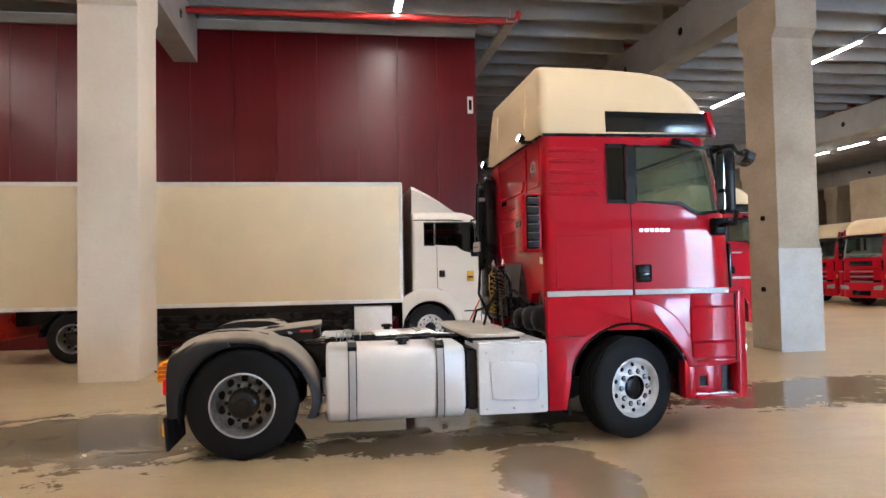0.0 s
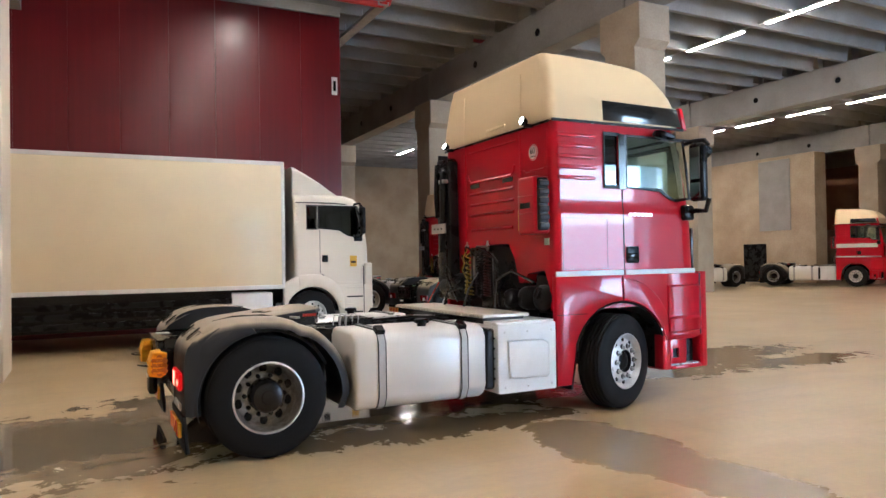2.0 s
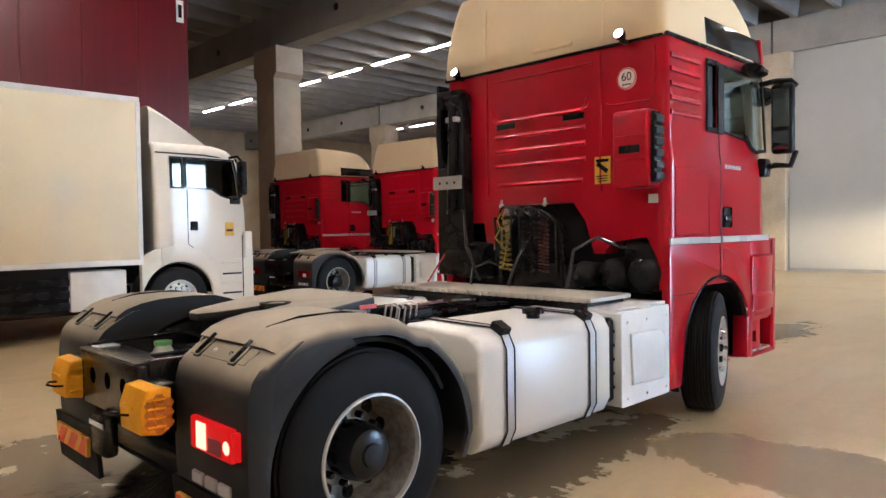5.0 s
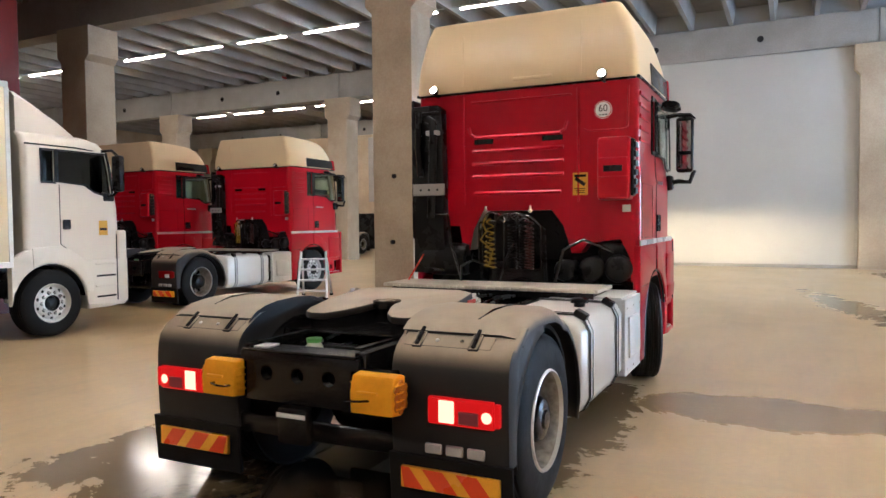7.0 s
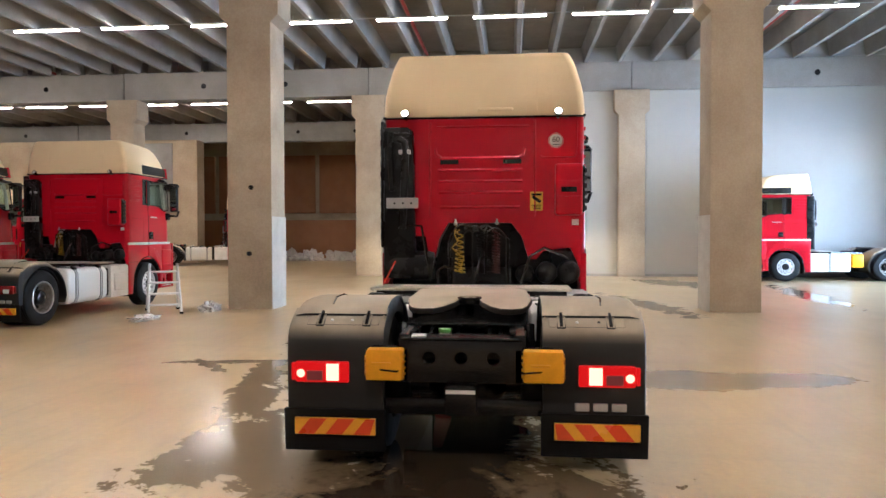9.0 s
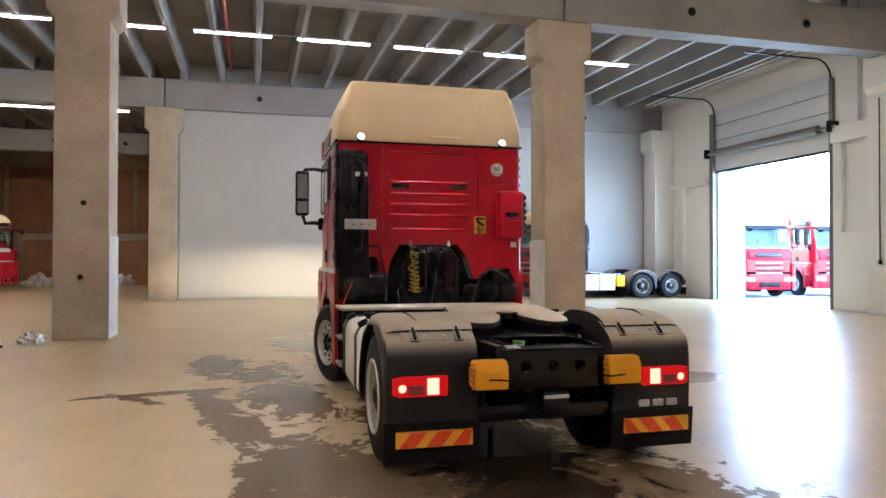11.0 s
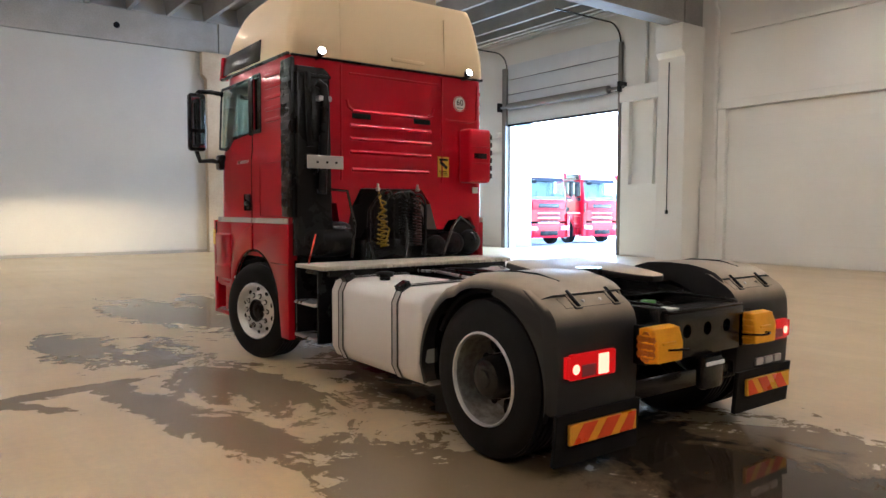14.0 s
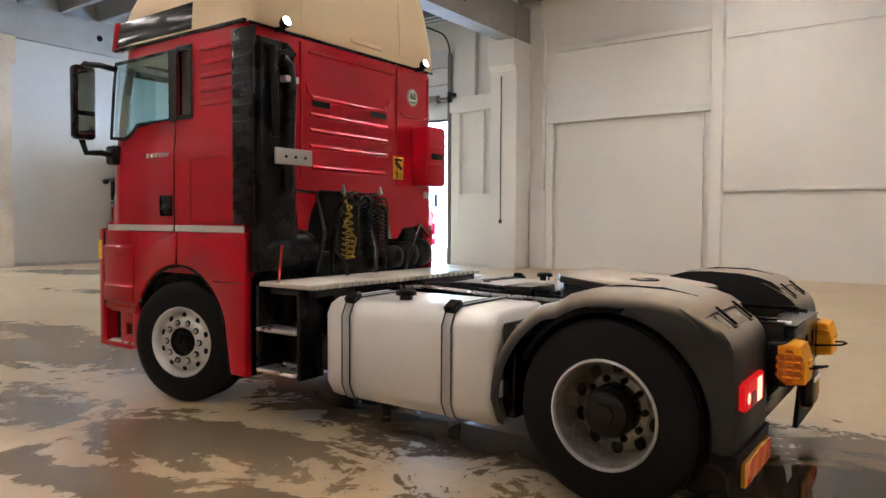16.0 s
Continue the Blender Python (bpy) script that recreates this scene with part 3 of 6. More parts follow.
sign = part("sign", box_mesh(4.83, 4.99, 11.145, 11.163, 6.2, 6.68, 0.004, 1), SIGNWHITE, cold, "small white sign with dark marks")
part("sign_mark", box_mesh(4.87, 4.95, 11.141, 11.146, 6.3, 6.58), BLACK, sign)

# sectional gate, half raised
gate = thing("gate", "pale grey sectional gate, partly raised over the yard opening", "gate", kind="structure")
for k in range(4):
    z0 = 5.25 + k * 0.62
    part("panel", box_mesh(GX0 - 0.12, GX1 + 0.12, SOUTH + 0.03, SOUTH + 0.08, z0, z0 + 0.621, 0.010, 2), DOORGREY, gate)
part("bottom_seal", box_mesh(GX0 - 0.1, GX1 + 0.1, SOUTH + 0.03, SOUTH + 0.09, 5.16, 5.245, 0.01, 1), BLACK, gate)
for x in (GX0 - 0.16, GX1 + 0.16):
    part("guide_rail", box_mesh(x - 0.07, x + 0.07 if x < 15 else x + 0.16, SOUTH + 0.01, SOUTH + 0.13 if x < 15 else SOUTH + 0.22, 0.0, 7.6, 0.008, 1), DECK, gate, "dark grey steel guide rail")
    bend = [(x, SOUTH + 0.1 + 0.6 - 0.6 * math.cos(radians(a)), 7.6 + 0.6 * math.sin(radians(a))) for a in range(0, 91, 10)]
    part("curved_track", tube_mesh(bend + [(x, SOUTH + 3.4, 8.2)], 0.03, 8), STEEL, gate)
for k in range(4):
    part("ceiling_track", tube_mesh([(11.3, SOUTH + 0.45 + 0.35 * k, 8.50), (22.4, SOUTH + 0.45 + 0.35 * k, 8.50)], 0.03, 6), BOXWHITE, gate)
for k in range(1, 4):
    part("panel_seam", box_mesh(GX0 - 0.12, GX1 + 0.12, SOUTH + 0.079, SOUTH + 0.086, 5.242 + k * 0.62, 5.260 + k * 0.62), STEEL, gate)
part("spring_shaft", tube_mesh([(GX0 - 0.5, SOUTH + 0.28, 5.95), (GX1 + 0.5, SOUTH + 0.28, 5.95)], 0.05, 10), DECK, gate)
part("spring_drum", tube_mesh([(GX0 + 0.2, SOUTH + 0.28, 5.95), (GX1 - 0.2, SOUTH + 0.28, 5.95)], 0.15, 16), DECK, gate, "dark grey spring drum")
for x in (GX0 - 0.35, GX1 + 0.35):
    part("bracket", box_mesh(x - 0.06, x + 0.06, SOUTH + 0.01, SOUTH + 0.42, 5.78, 6.15, 0.01, 1), STEEL, gate, "dark steel bearing bracket")
part("chain", tube_mesh([(10.7, -15.15, 6.3), (10.7, -15.15, 1.6)], 0.018, 6), STEEL, gate, "hanging pull chain")
part("chain_grip", tube_mesh([(10.7, -15.15, 1.5), (10.7, -15.15, 1.61)], 0.05, 8), STEEL, gate)
# deep reveal outside the opening
bm = box_mesh(GX1, GX1 + 0.25, SOUTH - 1.25, SOUTH - 0.301, 0.0, 6.0)
part("reveal", bm, JAMB, gate, "pale outer jamb of the gate")

# red sprinkler pipes, cable tray, conduits
def pipe(name, path, r, material, label, category="pipe"):
    return solid(name, tube_mesh(path, r, 10), material, label, category, "structure")


pipe("sprinkler_pipe", [(-3.0, 9.75, 8.33), (5.75, 9.75, 8.33), (5.93, 9.75, 8.38), (6.0, 9.75, 8.6)], 0.085, PIPERED, "red sprinkler main ending in an elbow")
for py, x0, x1 in ((13.1, 5.3, 23), (3.05, -2, 23), (-9.2, 11, 23), (20.1, 11, 36), (29.0, 11, 36)):
    pipe("sprinkler_pipe", [(x0, py, 8.95), (x1, py, 8.95)], 0.06, PIPERED, "thin red sprinkler pipe between ceiling ribs")
bm = bmesh.new()
add_box(bm, 5.62, 5.9, 9.6, 15.6, 8.28, 8.30)
add_box(bm, 5.62, 5.635, 9.6, 15.6, 8.30, 8.37)
add_box(bm, 5.885, 5.9, 9.6, 15.6, 8.30, 8.37)
tray = solid("cable_tray", bm, GALV, "galvanised cable tray hung under the ceiling", "cable tray", "structure")
for k in range(5):
    part("hanger", tube_mesh([(5.76, 9.8 + k * 1.4, 8.3), (5.76, 9.8 + k * 1.4, 8.7)], 0.012, 6), GALV, tray)
pipe("downpipe", [(9.72, SOUTH + 0.12, 9.2), (9.72, SOUTH + 0.12, 8.0), (9.62, SOUTH + 0.12, 7.8), (9.62, SOUTH + 0.12, 2.6)], 0.07, WALLWHITE, "white painted rain downpipe on the wall")
pipe("conduit", [(4.1, SOUTH + 0.22, 9.1), (4.1, SOUTH + 0.22, 7.5)], 0.02, STEEL, "thin dark conduit on a pilaster")


# ---- ceiling tubes ----
def tube_lamp(at, group):
    lamp = thing("strip_light", "bright warm-white tube light in a row under the ceiling", "strip light", at, group)
    part("housing", box_mesh(-0.11, 0.11, -1.16, 1.16, 0.03, 0.09, 0.01, 1), SIGNWHITE, lamp)
    part("tube", box_mesh(-0.045, 0.045, -1.13, 1.13, 0.0, 0.028, 0.008, 1), TUBE, lamp)
    part("hanger", tube_mesh([(0, -0.8, 0.09), (0, -0.8, 0.25)], 0.008, 5), GALV, lamp)
    part("hanger", tube_mesh([(0, 0.8, 0.09), (0, 0.8, 0.25)], 0.008, 5), GALV, lamp)
    return lamp


first = None
for row, x, k0, k1, z in (("near row of strip lights", 2.75, -5, 2, 8.42), ("middle row of strip lights", 17.1, -4, 10, 8.56), ("far row of strip lights", 30.4, 2, 10, 8.56), ("back row of strip lights", -9.5, -5, 2, 8.42)):
    y0 = 2.84
    if x < 5:
        y0 = 2.3
    for k in range(k0, k1 + 1):
        at = (x, y0 + 3.11 * k, z)
        if first is None:
            first = tube_lamp(at, row)
        else:
            tagged(copy_thing(first, pose(*at)), group=row)
    solid("light_trunking", tube_mesh([(x, y0 + 3.11 * k0 - 1.6, z + 0.1), (x, y0 + 3.11 * k1 + 2.2, z + 0.1)], 0.018, 6), GALV, "thin metal trunking between the strip lights", "trunking", "structure")

# ---- the tractor unit ----
RA, FA, R = 0.195, 4.03, 0.515     # rear axle, front axle, tyre radius


def span(a, b, s):
    """y limits on side s (1: its left, -1: its right)."""
    return (a, b) if s > 0 else (-b, -a)


def tyre_mesh(width, r=R, seg=56):
    h = width / 2
    prof = [(0.295, -h + 0.015), (0.30, -h), (0.36, -h - 0.004), (0.44, -h + 0.002), (0.485, -h + 0.015), (r - 0.012, -h + 0.03)]
    xs = [-h + 0.03 + i * (width - 0.06) / 10 for i in range(11)]
    for i in range(10):
        a, b = xs[i], xs[i + 1]
        if i % 2 == 0:
            prof += [(r, a), (r, b)]
        else:
            prof += [(r - 0.014, a + 0.004), (r - 0.014, b - 0.004)]
    prof += [(r - 0.012, h - 0.03), (0.485, h - 0.015), (0.44, h - 0.002), (0.36, h + 0.004), (0.30, h), (0.295, h - 0.015)]
    return lathe_mesh(prof, seg, close=False)


NUT = None


def wheel(parent, x, y, s, turn, kind, rim_material):
    """A wheel whose outer face looks to side s. kind: 'front' bulges out, 'rear' is dished; the second tyre of a rear pair is added inside."""
    global NUT
    out = s * 1.0
    m = pose(x, y, R, 0, 0, turn) @ Matrix.Diagonal((1, out, 1, 1))
    w = 0.30
    bm = tyre_mesh(w)
    if kind == "rear":
        inner = tyre_mesh(w, seg=40)
        turned(inner, Matrix.Translation((0, -0.36, 0)))
        me = bpy.data.meshes.new("t")
        inner.to_mesh(me)
        inner.free()
        bm.from_mesh(me)
        bpy.data.meshes.remove(me)
    turned(bm, m)
    bmesh.ops.recalc_face_normals(bm, faces=bm.faces)
    tyre = part("wheel", bm, RUBBER, parent, "black truck tyre on a steel rim")
    if kind == "front":
        rim = [(0.297, 0.145), (0.302, 0.155), (0.292, 0.158), (0.272, 0.13), (0.262, 0.095), (0.245, 0.085), (0.225, 0.105), (0.185, 0.128), (0.135, 0.132), (0.125, 0.132), (0.12, -0.1)]
        face, hubs = 0.130, [(0.122, 0.136), (0.118, 0.128), (0.108, 0.10), (0.100, 0.10), (0.094, 0.112), (0.07, 0.120), (0.04, 0.122), (0.001, 0.122)]
        nut_r, hole_r, hole_o = 0.166, 0.226, 0.108
    else:
        rim = [(0.297, 0.145), (0.302, 0.155), (0.292, 0.158), (0.280, 0.12), (0.272, 0.02), (0.262, -0.06), (0.245, -0.085), (0.205, -0.07), (0.185, -0.045), (0.12, -0.04), (0.115, -0.12)]
        face, hubs = -0.04, [(0.146, -0.05), (0.146, 0.02), (0.138, 0.09), (0.122, 0.125), (0.10, 0.136), (0.06, 0.138), (0.055, 0.15), (0.001, 0.152)]
        nut_r, hole_r, hole_o = 0.170, 0.224, -0.064
    part("rim", turned(lathe_mesh(rim, 48, close=False), m), rim_material, tyre, "silver steel rim, dusty")
    if kind == "rear":
        part("rim_lip", turned(lathe_mesh([(0.283, 0.10), (0.286, 0.150), (0.291, 0.163), (0.300, 0.160), (0.305, 0.150)], 48, close=False), m), RIM, tyre, "bright worn rim lip")
    part("hub", turned(lathe_mesh(hubs, 28, close=False), m), STEEL if kind == "rear" else BLACK, tyre, "black hub")
    for k in range(10):
        a = 2 * math.pi * k / 10
        bm = lathe_mesh([(0.019, face - 0.01), (0.019, face + 0.03), (0.012, face + 0.042), (0.001, face + 0.042)], 8, close=False)
        turned(bm, m @ Matrix.Translation((nut_r * math.cos(a), 0, nut_r * math.sin(a))))
        if kind == "front":
            part("washer", turned(lathe_mesh([(0.029, face - 0.004), (0.027, face + 0.006), (0.001, face + 0.006)], 12, close=False), m @ Matrix.Translation((nut_r * math.cos(a), 0, nut_r * math.sin(a)))), STEEL, tyre)
        part("wheel_nut", bm, BRIGHT if kind == "front" else STEEL, tyre)
        a += math.pi / 10
        q = 0.021 if kind == "front" else 0.034
        bm = lathe_mesh([(q, -0.004), (q - 0.002, 0.004), (0.001, 0.004)], 14, close=False)
        tilt = Matrix.Diagonal((1, 1, 1.25, 1))
        turned(bm, m @ Matrix.Translation((hole_r * math.cos(a), hole_o, hole_r * math.sin(a))) @ tilt)
        part("hand_hole", bm, BLACK, tyre)
    return tyre


def arc(cx, cz, r, a0, a1, n):
    return [(cx + r * math.cos(radians(a0 + (a1 - a0) * k / n)), cz + r * math.sin(radians(a0 + (a1 - a0) * k / n))) for k in range(n + 1)]


def seam(parent, path, r=0.005, name="seam"):
    part(name, tube_mesh(path, r, 5), BLACK, parent)


def cab_ring(z, n=6):
    """The cab's plan at height z."""
    table = [(1.10, 5.30, 1.215), (1.47, 5.29, 1.225), (1.95, 5.27, 1.225), (2.11, 5.26, 1.227), (2.15, 5.255, 1.223), (2.19, 5.25, 1.216), (2.24, 5.245, 1.212), (2.3, 5.24, 1.210), (2.6, 5.18, 1.212), (2.9, 5.10, 1.210), (3.1, 5.04, 1.205)]
    zs = [t[0] for t in table]
    ring = rounded(3.16, float(np.interp(z, zs, [t[1] for t in table])), float(np.interp(z, zs, [t[2] for t in table])), 0.09, 0.30, z, n)
    stops, w = (4.10, 4.25, 4.40, 4.55, 4.68), ring[n + 1][1]
    ring = ring[:n + 2] + [(x, w, z) for x in reversed(stops)] + ring[n + 2:3 * n + 6] + [(x, -w, z) for x in stops] + ring[3 * n + 6:]
    # the doors draw in slightly towards the front
    return [(x, y * (1 - 0.012 * min(1.0, max(0.0, (x - 4.10) / 0.84)) ** 2), z) for x, y, z in ring]


DOOR_WINDOW = [(4.15, 2.98), (4.98, 2.97), (5.02, 2.72), (5.07, 2.32), (4.85, 2.30), (4.76, 2.33), (4.64, 2.41), (4.15, 2.42)]
QUARTER_WINDOW = [(3.84, 2.98), (4.04, 2.98), (4.04, 2.43), (3.84, 2.43)]
ROOF_WINDOW = [(3.84, 3.355), (4.93, 3.345), (4.99, 3.14), (3.84, 3.135)]


def inset(outline, d):
    """The outline drawn in by d towards its middle."""
    cx, cz = sum(p[0] for p in outline) / len(outline), sum(p[1] for p in outline) / len(outline)
    out = []
    for x, z in outline:
        v = Vector((x - cx, z - cz))
        v = v - v.normalized() * d
        out.append((cx + v.x, cz + v.y))
    return out


def build_cab(root, lit):
    zs = (1.10, 1.28, 1.47, 1.7, 1.95, 2.11, 2.15, 2.19, 2.24, 2.3, 2.6, 2.9, 3.1)
    outer = loft_mesh([cab_ring(z) for z in zs])
    inner = loft_mesh([[(3.46 + (p[0] - 3.16) * 0.827, p[1] * 0.95, p[2]) for p in cab_ring(z)] for z in (1.55, 1.95, 2.3, 2.6, 2.9, 3.04)])
    cuts = [inner]
    for o in (DOOR_WINDOW, QUARTER_WINDOW):
        for s in (-1, 1):
            cuts.append(prism_mesh(o, "y", *sorted((s * 1.02, s * 1.4))))
    cuts.append(box_mesh(4.95, 5.5, -1.03, 1.03, 2.10, 2.97))
    # hollow behind the cab for hoses, and the arched opening over the air tanks
    low = [(1.14, 1.0), (1.14, 1.66), (0.70, 1.66), (0.66, 1.40), (0.58, 1.40), (0.53, 1.62), (0.42, 1.82), (-0.34, 1.82), (-0.46, 1.66), (-0.55, 1.38), (-0.64, 1.38), (-0.72, 1.48), (-1.04, 1.52), (-1.13, 1.34), (-1.15, 1.0)]
    cuts.append(prism_mesh(low, "x", 3.0, 3.42))
    shell = carve(outer, cuts)
    mid = Vector((4.25, 0, 2.3))
    for f in shell.faces:
        c = f.calc_center_median()
        f.material_index = 1 if f.normal.dot(c - mid) < 0 and c.z > 1.5 and c.x > 3.2 and abs(c.y) < 1.18 else 0
    cab = part("cab", shell, RED, root, "glossy red sleeper cab", 32)
    cab.data.materials.append(LINER)
    part("hollow_lining", prism_mesh(low, "x", 3.36, 3.415), BLACK, cab)

    # high roof, cream white
    roof = []
    for z, xf, w, xr, rf in ((3.105, 5.065, 1.212, 3.14, 0.30), (3.15, 5.07, 1.215, 3.13, 0.30), (3.35, 5.065, 1.20, 3.14, 0.30), (3.47, 5.01, 1.175, 3.15, 0.29), (3.57, 4.93, 1.147, 3.155, 0.27), (3.66, 4.83, 1.12, 3.16, 0.24), (3.725, 4.73, 1.096, 3.165, 0.20),
                            (3.775, 4.60, 1.072, 3.17, 0.16), (3.805, 4.42, 1.056, 3.17, 0.12), (3.83, 4.05, 1.042, 3.17, 0.09), (3.848, 3.60, 1.028, 3.175, 0.06), (3.856, 3.42, 1.0, 3.20, 0.04)):
        roof.append(rounded(xr, xf, w, 0.09 if z < 3.85 else 0.05, rf, z, 7))
    cut = [prism_mesh(ROOF_WINDOW, "y", *sorted((s * 1.19, s * 1.4))) for s in (-1, 1)]
    roof_ob = part("roof", carve(loft_mesh(roof), cut), CREAM, root, "cream-white high roof", 24)
    for s in (-1, 1):
        part("roof_window", prism_mesh(ROOF_WINDOW, "y", *span(1.192, 1.212, s), 0.006, 2), GLOSSBLACK, roof_ob, "black gloss roof side panel")
        part("roof_rib", prism_mesh([(3.128, 3.16), (3.135, 3.16), (3.16, 3.70), (3.148, 3.70)], "y", *span(0.635, 0.66, s)), CREAM, roof_ob)
        # red corner in front of the roof panel
        part("roof_corner", prism_mesh([(4.955, 3.36), (5.01, 3.36), (5.075, 3.11), (5.015, 3.11)], "y", *span(1.12, 1.219, s), 0.01, 2), RED, roof_ob, "red roof corner")
    part("gutter", prism_mesh([(3.17, 3.088), (5.02, 3.094), (5.02, 3.122), (3.17, 3.116)], "y", -1.224, -1.19, 0.004, 1), BLACK, roof_ob, "dark roof gutter")
    part("gutter", prism_mesh([(3.17, 3.088), (5.02, 3.094), (5.02, 3.122), (3.17, 3.116)], "y", 1.19, 1.224, 0.004, 1), BLACK, roof_ob, "dark roof gutter")
    part("roof_panel", box_mesh(3.118, 3.14, -0.36, 0.06, 3.16, 3.20, 0.008, 2), CREAM, roof_ob)
    part("sun_visor", prism_mesh([(5.02, 3.02), (5.16, 2.93), (5.17, 2.95), (5.06, 3.09)], "y", -0.95, 0.95, 0.008, 1), GLOSSBLACK, roof_ob, "dark sun visor")

    for s in (-1, 1):
        y0, y1 = span(1.216, 1.230, s)
        # black window surround with real openings
        for o, name in ((DOOR_WINDOW, "window_frame"), (QUARTER_WINDOW, "window_frame")):
            big = inset(o, -0.035)
            bm = carve(prism_mesh(big, "y", y0, y1 - 0.001 if s > 0 else y1, 0.004, 1), [prism_mesh(inset(o, 0.006), "y", *span(1.1, 1.4, s))])
            frame_ob = part(name, bm, BLACK, cab)
            pane = part("window", prism_mesh(inset(o, 0.002), "y", *span(1.198, 1.204, s)), GLASS if o is DOOR_WINDOW else DARKGLASS, cab, "greenish side window" if o is DOOR_WINDOW else "dark tinted side window")
            pane.visible_shadow = False
        part("pillar_trim", box_mesh(4.035, 4.135, *span(1.218, 1.233, s), 2.39, 3.0, 0.004, 1), GLOSSBLACK, cab)
        # grey band, split at the door
        for x0, x1 in ((3.17, 4.075), (4.105, 5.14)):
            part("side_stripe", box_mesh(x0, x1, *span(1.222, 1.236, s), 1.455, 1.51, 0.004, 1), STRIPE, cab, "light grey side stripe")
        # pressed ridges behind the window
        for k in range(5):
            z = 2.50 + k * 0.112
            part("louvre", prism_mesh([(3.22, z - 0.02), (3.70, z - 0.02), (3.74, z), (3.70, z + 0.022), (3.22, z + 0.022)], "y", *span(1.206, 1.228, s), 0.010, 3), RED, cab)
        # storage hatch and door outline
        yy = s * 1.2262
        seam(cab, [(3.27, yy, 1.53), (3.27, yy, 2.07), (3.86, yy, 2.07), (3.86, yy, 1.53), (3.27, yy, 1.53)], 0.0022)
        seam(cab, [(4.09, s * 1.211, 2.40), (4.09, s * 1.213, 2.24), (4.09, s * 1.225, 2.14), (4.09, yy, 1.95), (4.09, yy, 1.45)], 0.006)
        # recessed grip
        part("door_handle_cup", box_mesh(4.12, 4.285, *span(1.223, 1.231, s), 1.585, 1.765, 0.02, 3), BLACK, cab)
        part("door_handle", box_mesh(4.14, 4.265, *span(1.231, 1.25, s), 1.635, 1.69, 0.012, 2), GLOSSBLACK, cab, "black door handle")
        # model lettering as plain bars
        for k in range(6):
            part("badge_bar", box_mesh(4.17 + k * 0.058, 4.212 + k * 0.058, *span(1.224, 1.229, s), 2.10, 2.135), BRIGHT, cab)
        # grip strip on the front corner
        part("corner_grip", box_mesh(5.235, 5.275, *span(1.03, 1.09, s), 1.50, 1.98, 0.012, 2), GLOSSBLACK, cab)

    # windscreen
    ys = [-1.04 + 2.08 * k / 16 for k in range(17)]
    bands = []
    for z in (2.09, 2.3, 2.6, 2.9, 2.98):
        ring = cab_ring(z)
        xf, w = max(p[0] for p in ring), max(p[1] for p in ring)
        front = [(xf - 0.3 + math.sqrt(0.09 - max(0.0, abs(y) - w + 0.3) ** 2), y) for y in ys]
        bands.append([(x - 0.010, y, z) for x, y in front] + [(x - 0.018, y, z) for x, y in reversed(front)])
    screen = part("windscreen", loft_mesh(bands), GLASS, cab, "greenish curved windscreen")
    screen.visible_shadow = False
    for s in (-1, 1):
        part("wiper", tube_mesh([(5.30, s * 0.1, 2.05), (5.285, s * 0.5, 2.12), (5.27, s * 0.75, 2.2)], 0.012, 6), BLACK, cab)
    part("front_panel", box_mesh(5.285, 5.31, -0.93, 0.93, 1.62, 2.02, 0.03, 3), RED, cab)
    part("badge_panel", box_mesh(5.311, 5.325, -0.6, 0.6, 1.72, 1.92, 0.02, 2), GLOSSBLACK, cab, "black grille badge panel")
    for k in range(5):
        part("grille_slat", box_mesh(5.29, 5.335, -0.62, 0.62, 1.02 + k * 0.11, 1.07 + k * 0.11, 0.012, 2), BLACK if k % 2 else GALV, cab)

    # interior
    part("floor_pan", box_mesh(3.47, 5.15, -1.12, 1.12, 1.50, 1.56), CABIN, cab)
    part("dashboard", prism_mesh([(4.72, 1.6), (4.72, 2.12), (4.86, 2.26), (5.12, 2.2), (5.18, 1.6)], "y", -1.1, 1.1, 0.03, 2), CABIN, cab, "grey dashboard")
    part("steering_wheel", turned(lathe_mesh([(0.21 + 0.016 * math.cos(radians(a)), 0.016 * math.sin(radians(a))) for a in range(0, 361, 60)], 24, False), pose(4.6, 0.62, 2.22, 65, 0, 90)), BLACK, cab)
    for s in (-1, 1):
        part("seat", prism_mesh([(3.86, 1.9), (4.36, 1.95), (4.38, 2.04), (3.98, 2.06), (3.88, 2.55), (3.78, 2.55), (3.78, 1.95)], "y", *span(0.38, 0.88, s), 0.04, 2), CABIN, cab, "grey cloth seat")
    part("curtain", box_mesh(3.63, 3.65, -1.1, 1.1, 1.7, 3.0), CURTAIN, cab)
    part("bunk", box_mesh(3.47, 3.62, -1.1, 1.1, 1.95, 2.15, 0.04, 2), CABIN, cab)

    # back panel: pressed folds
    for z, y0, y1, r in ((2.615, -0.50, 0.58, 0.012), (2.47, -0.53, 0.60, 0.014), (2.335, -0.53, 0.60, 0.014), (2.20, -0.53, 0.60, 0.012), (2.02, -0.50, 0.58, 0.008)):
        crown = [(3.207 - 0.08 * math.cos(radians(a)), z - 0.055 + 0.08 * math.sin(radians(a))) for a in range(32, 58, 3)]
        part("rear_fold", prism_mesh([(3.168, z - 0.035), (3.150, z - 0.026)] + crown + [(3.168, crown[-1][1])], "y", y0 + 0.06, y1 - 0.06), RED, cab)
        if z > 2.6:
            for yy, q in ((y0, 1), (y1, -1)):
                part("rear_fold", tube_mesh([(3.158, yy, z + 0.10), (3.158, yy + q * 0.02, z + 0.025), (3.158, yy + q * 0.07, z)], r + 0.004, 10), RED, cab)
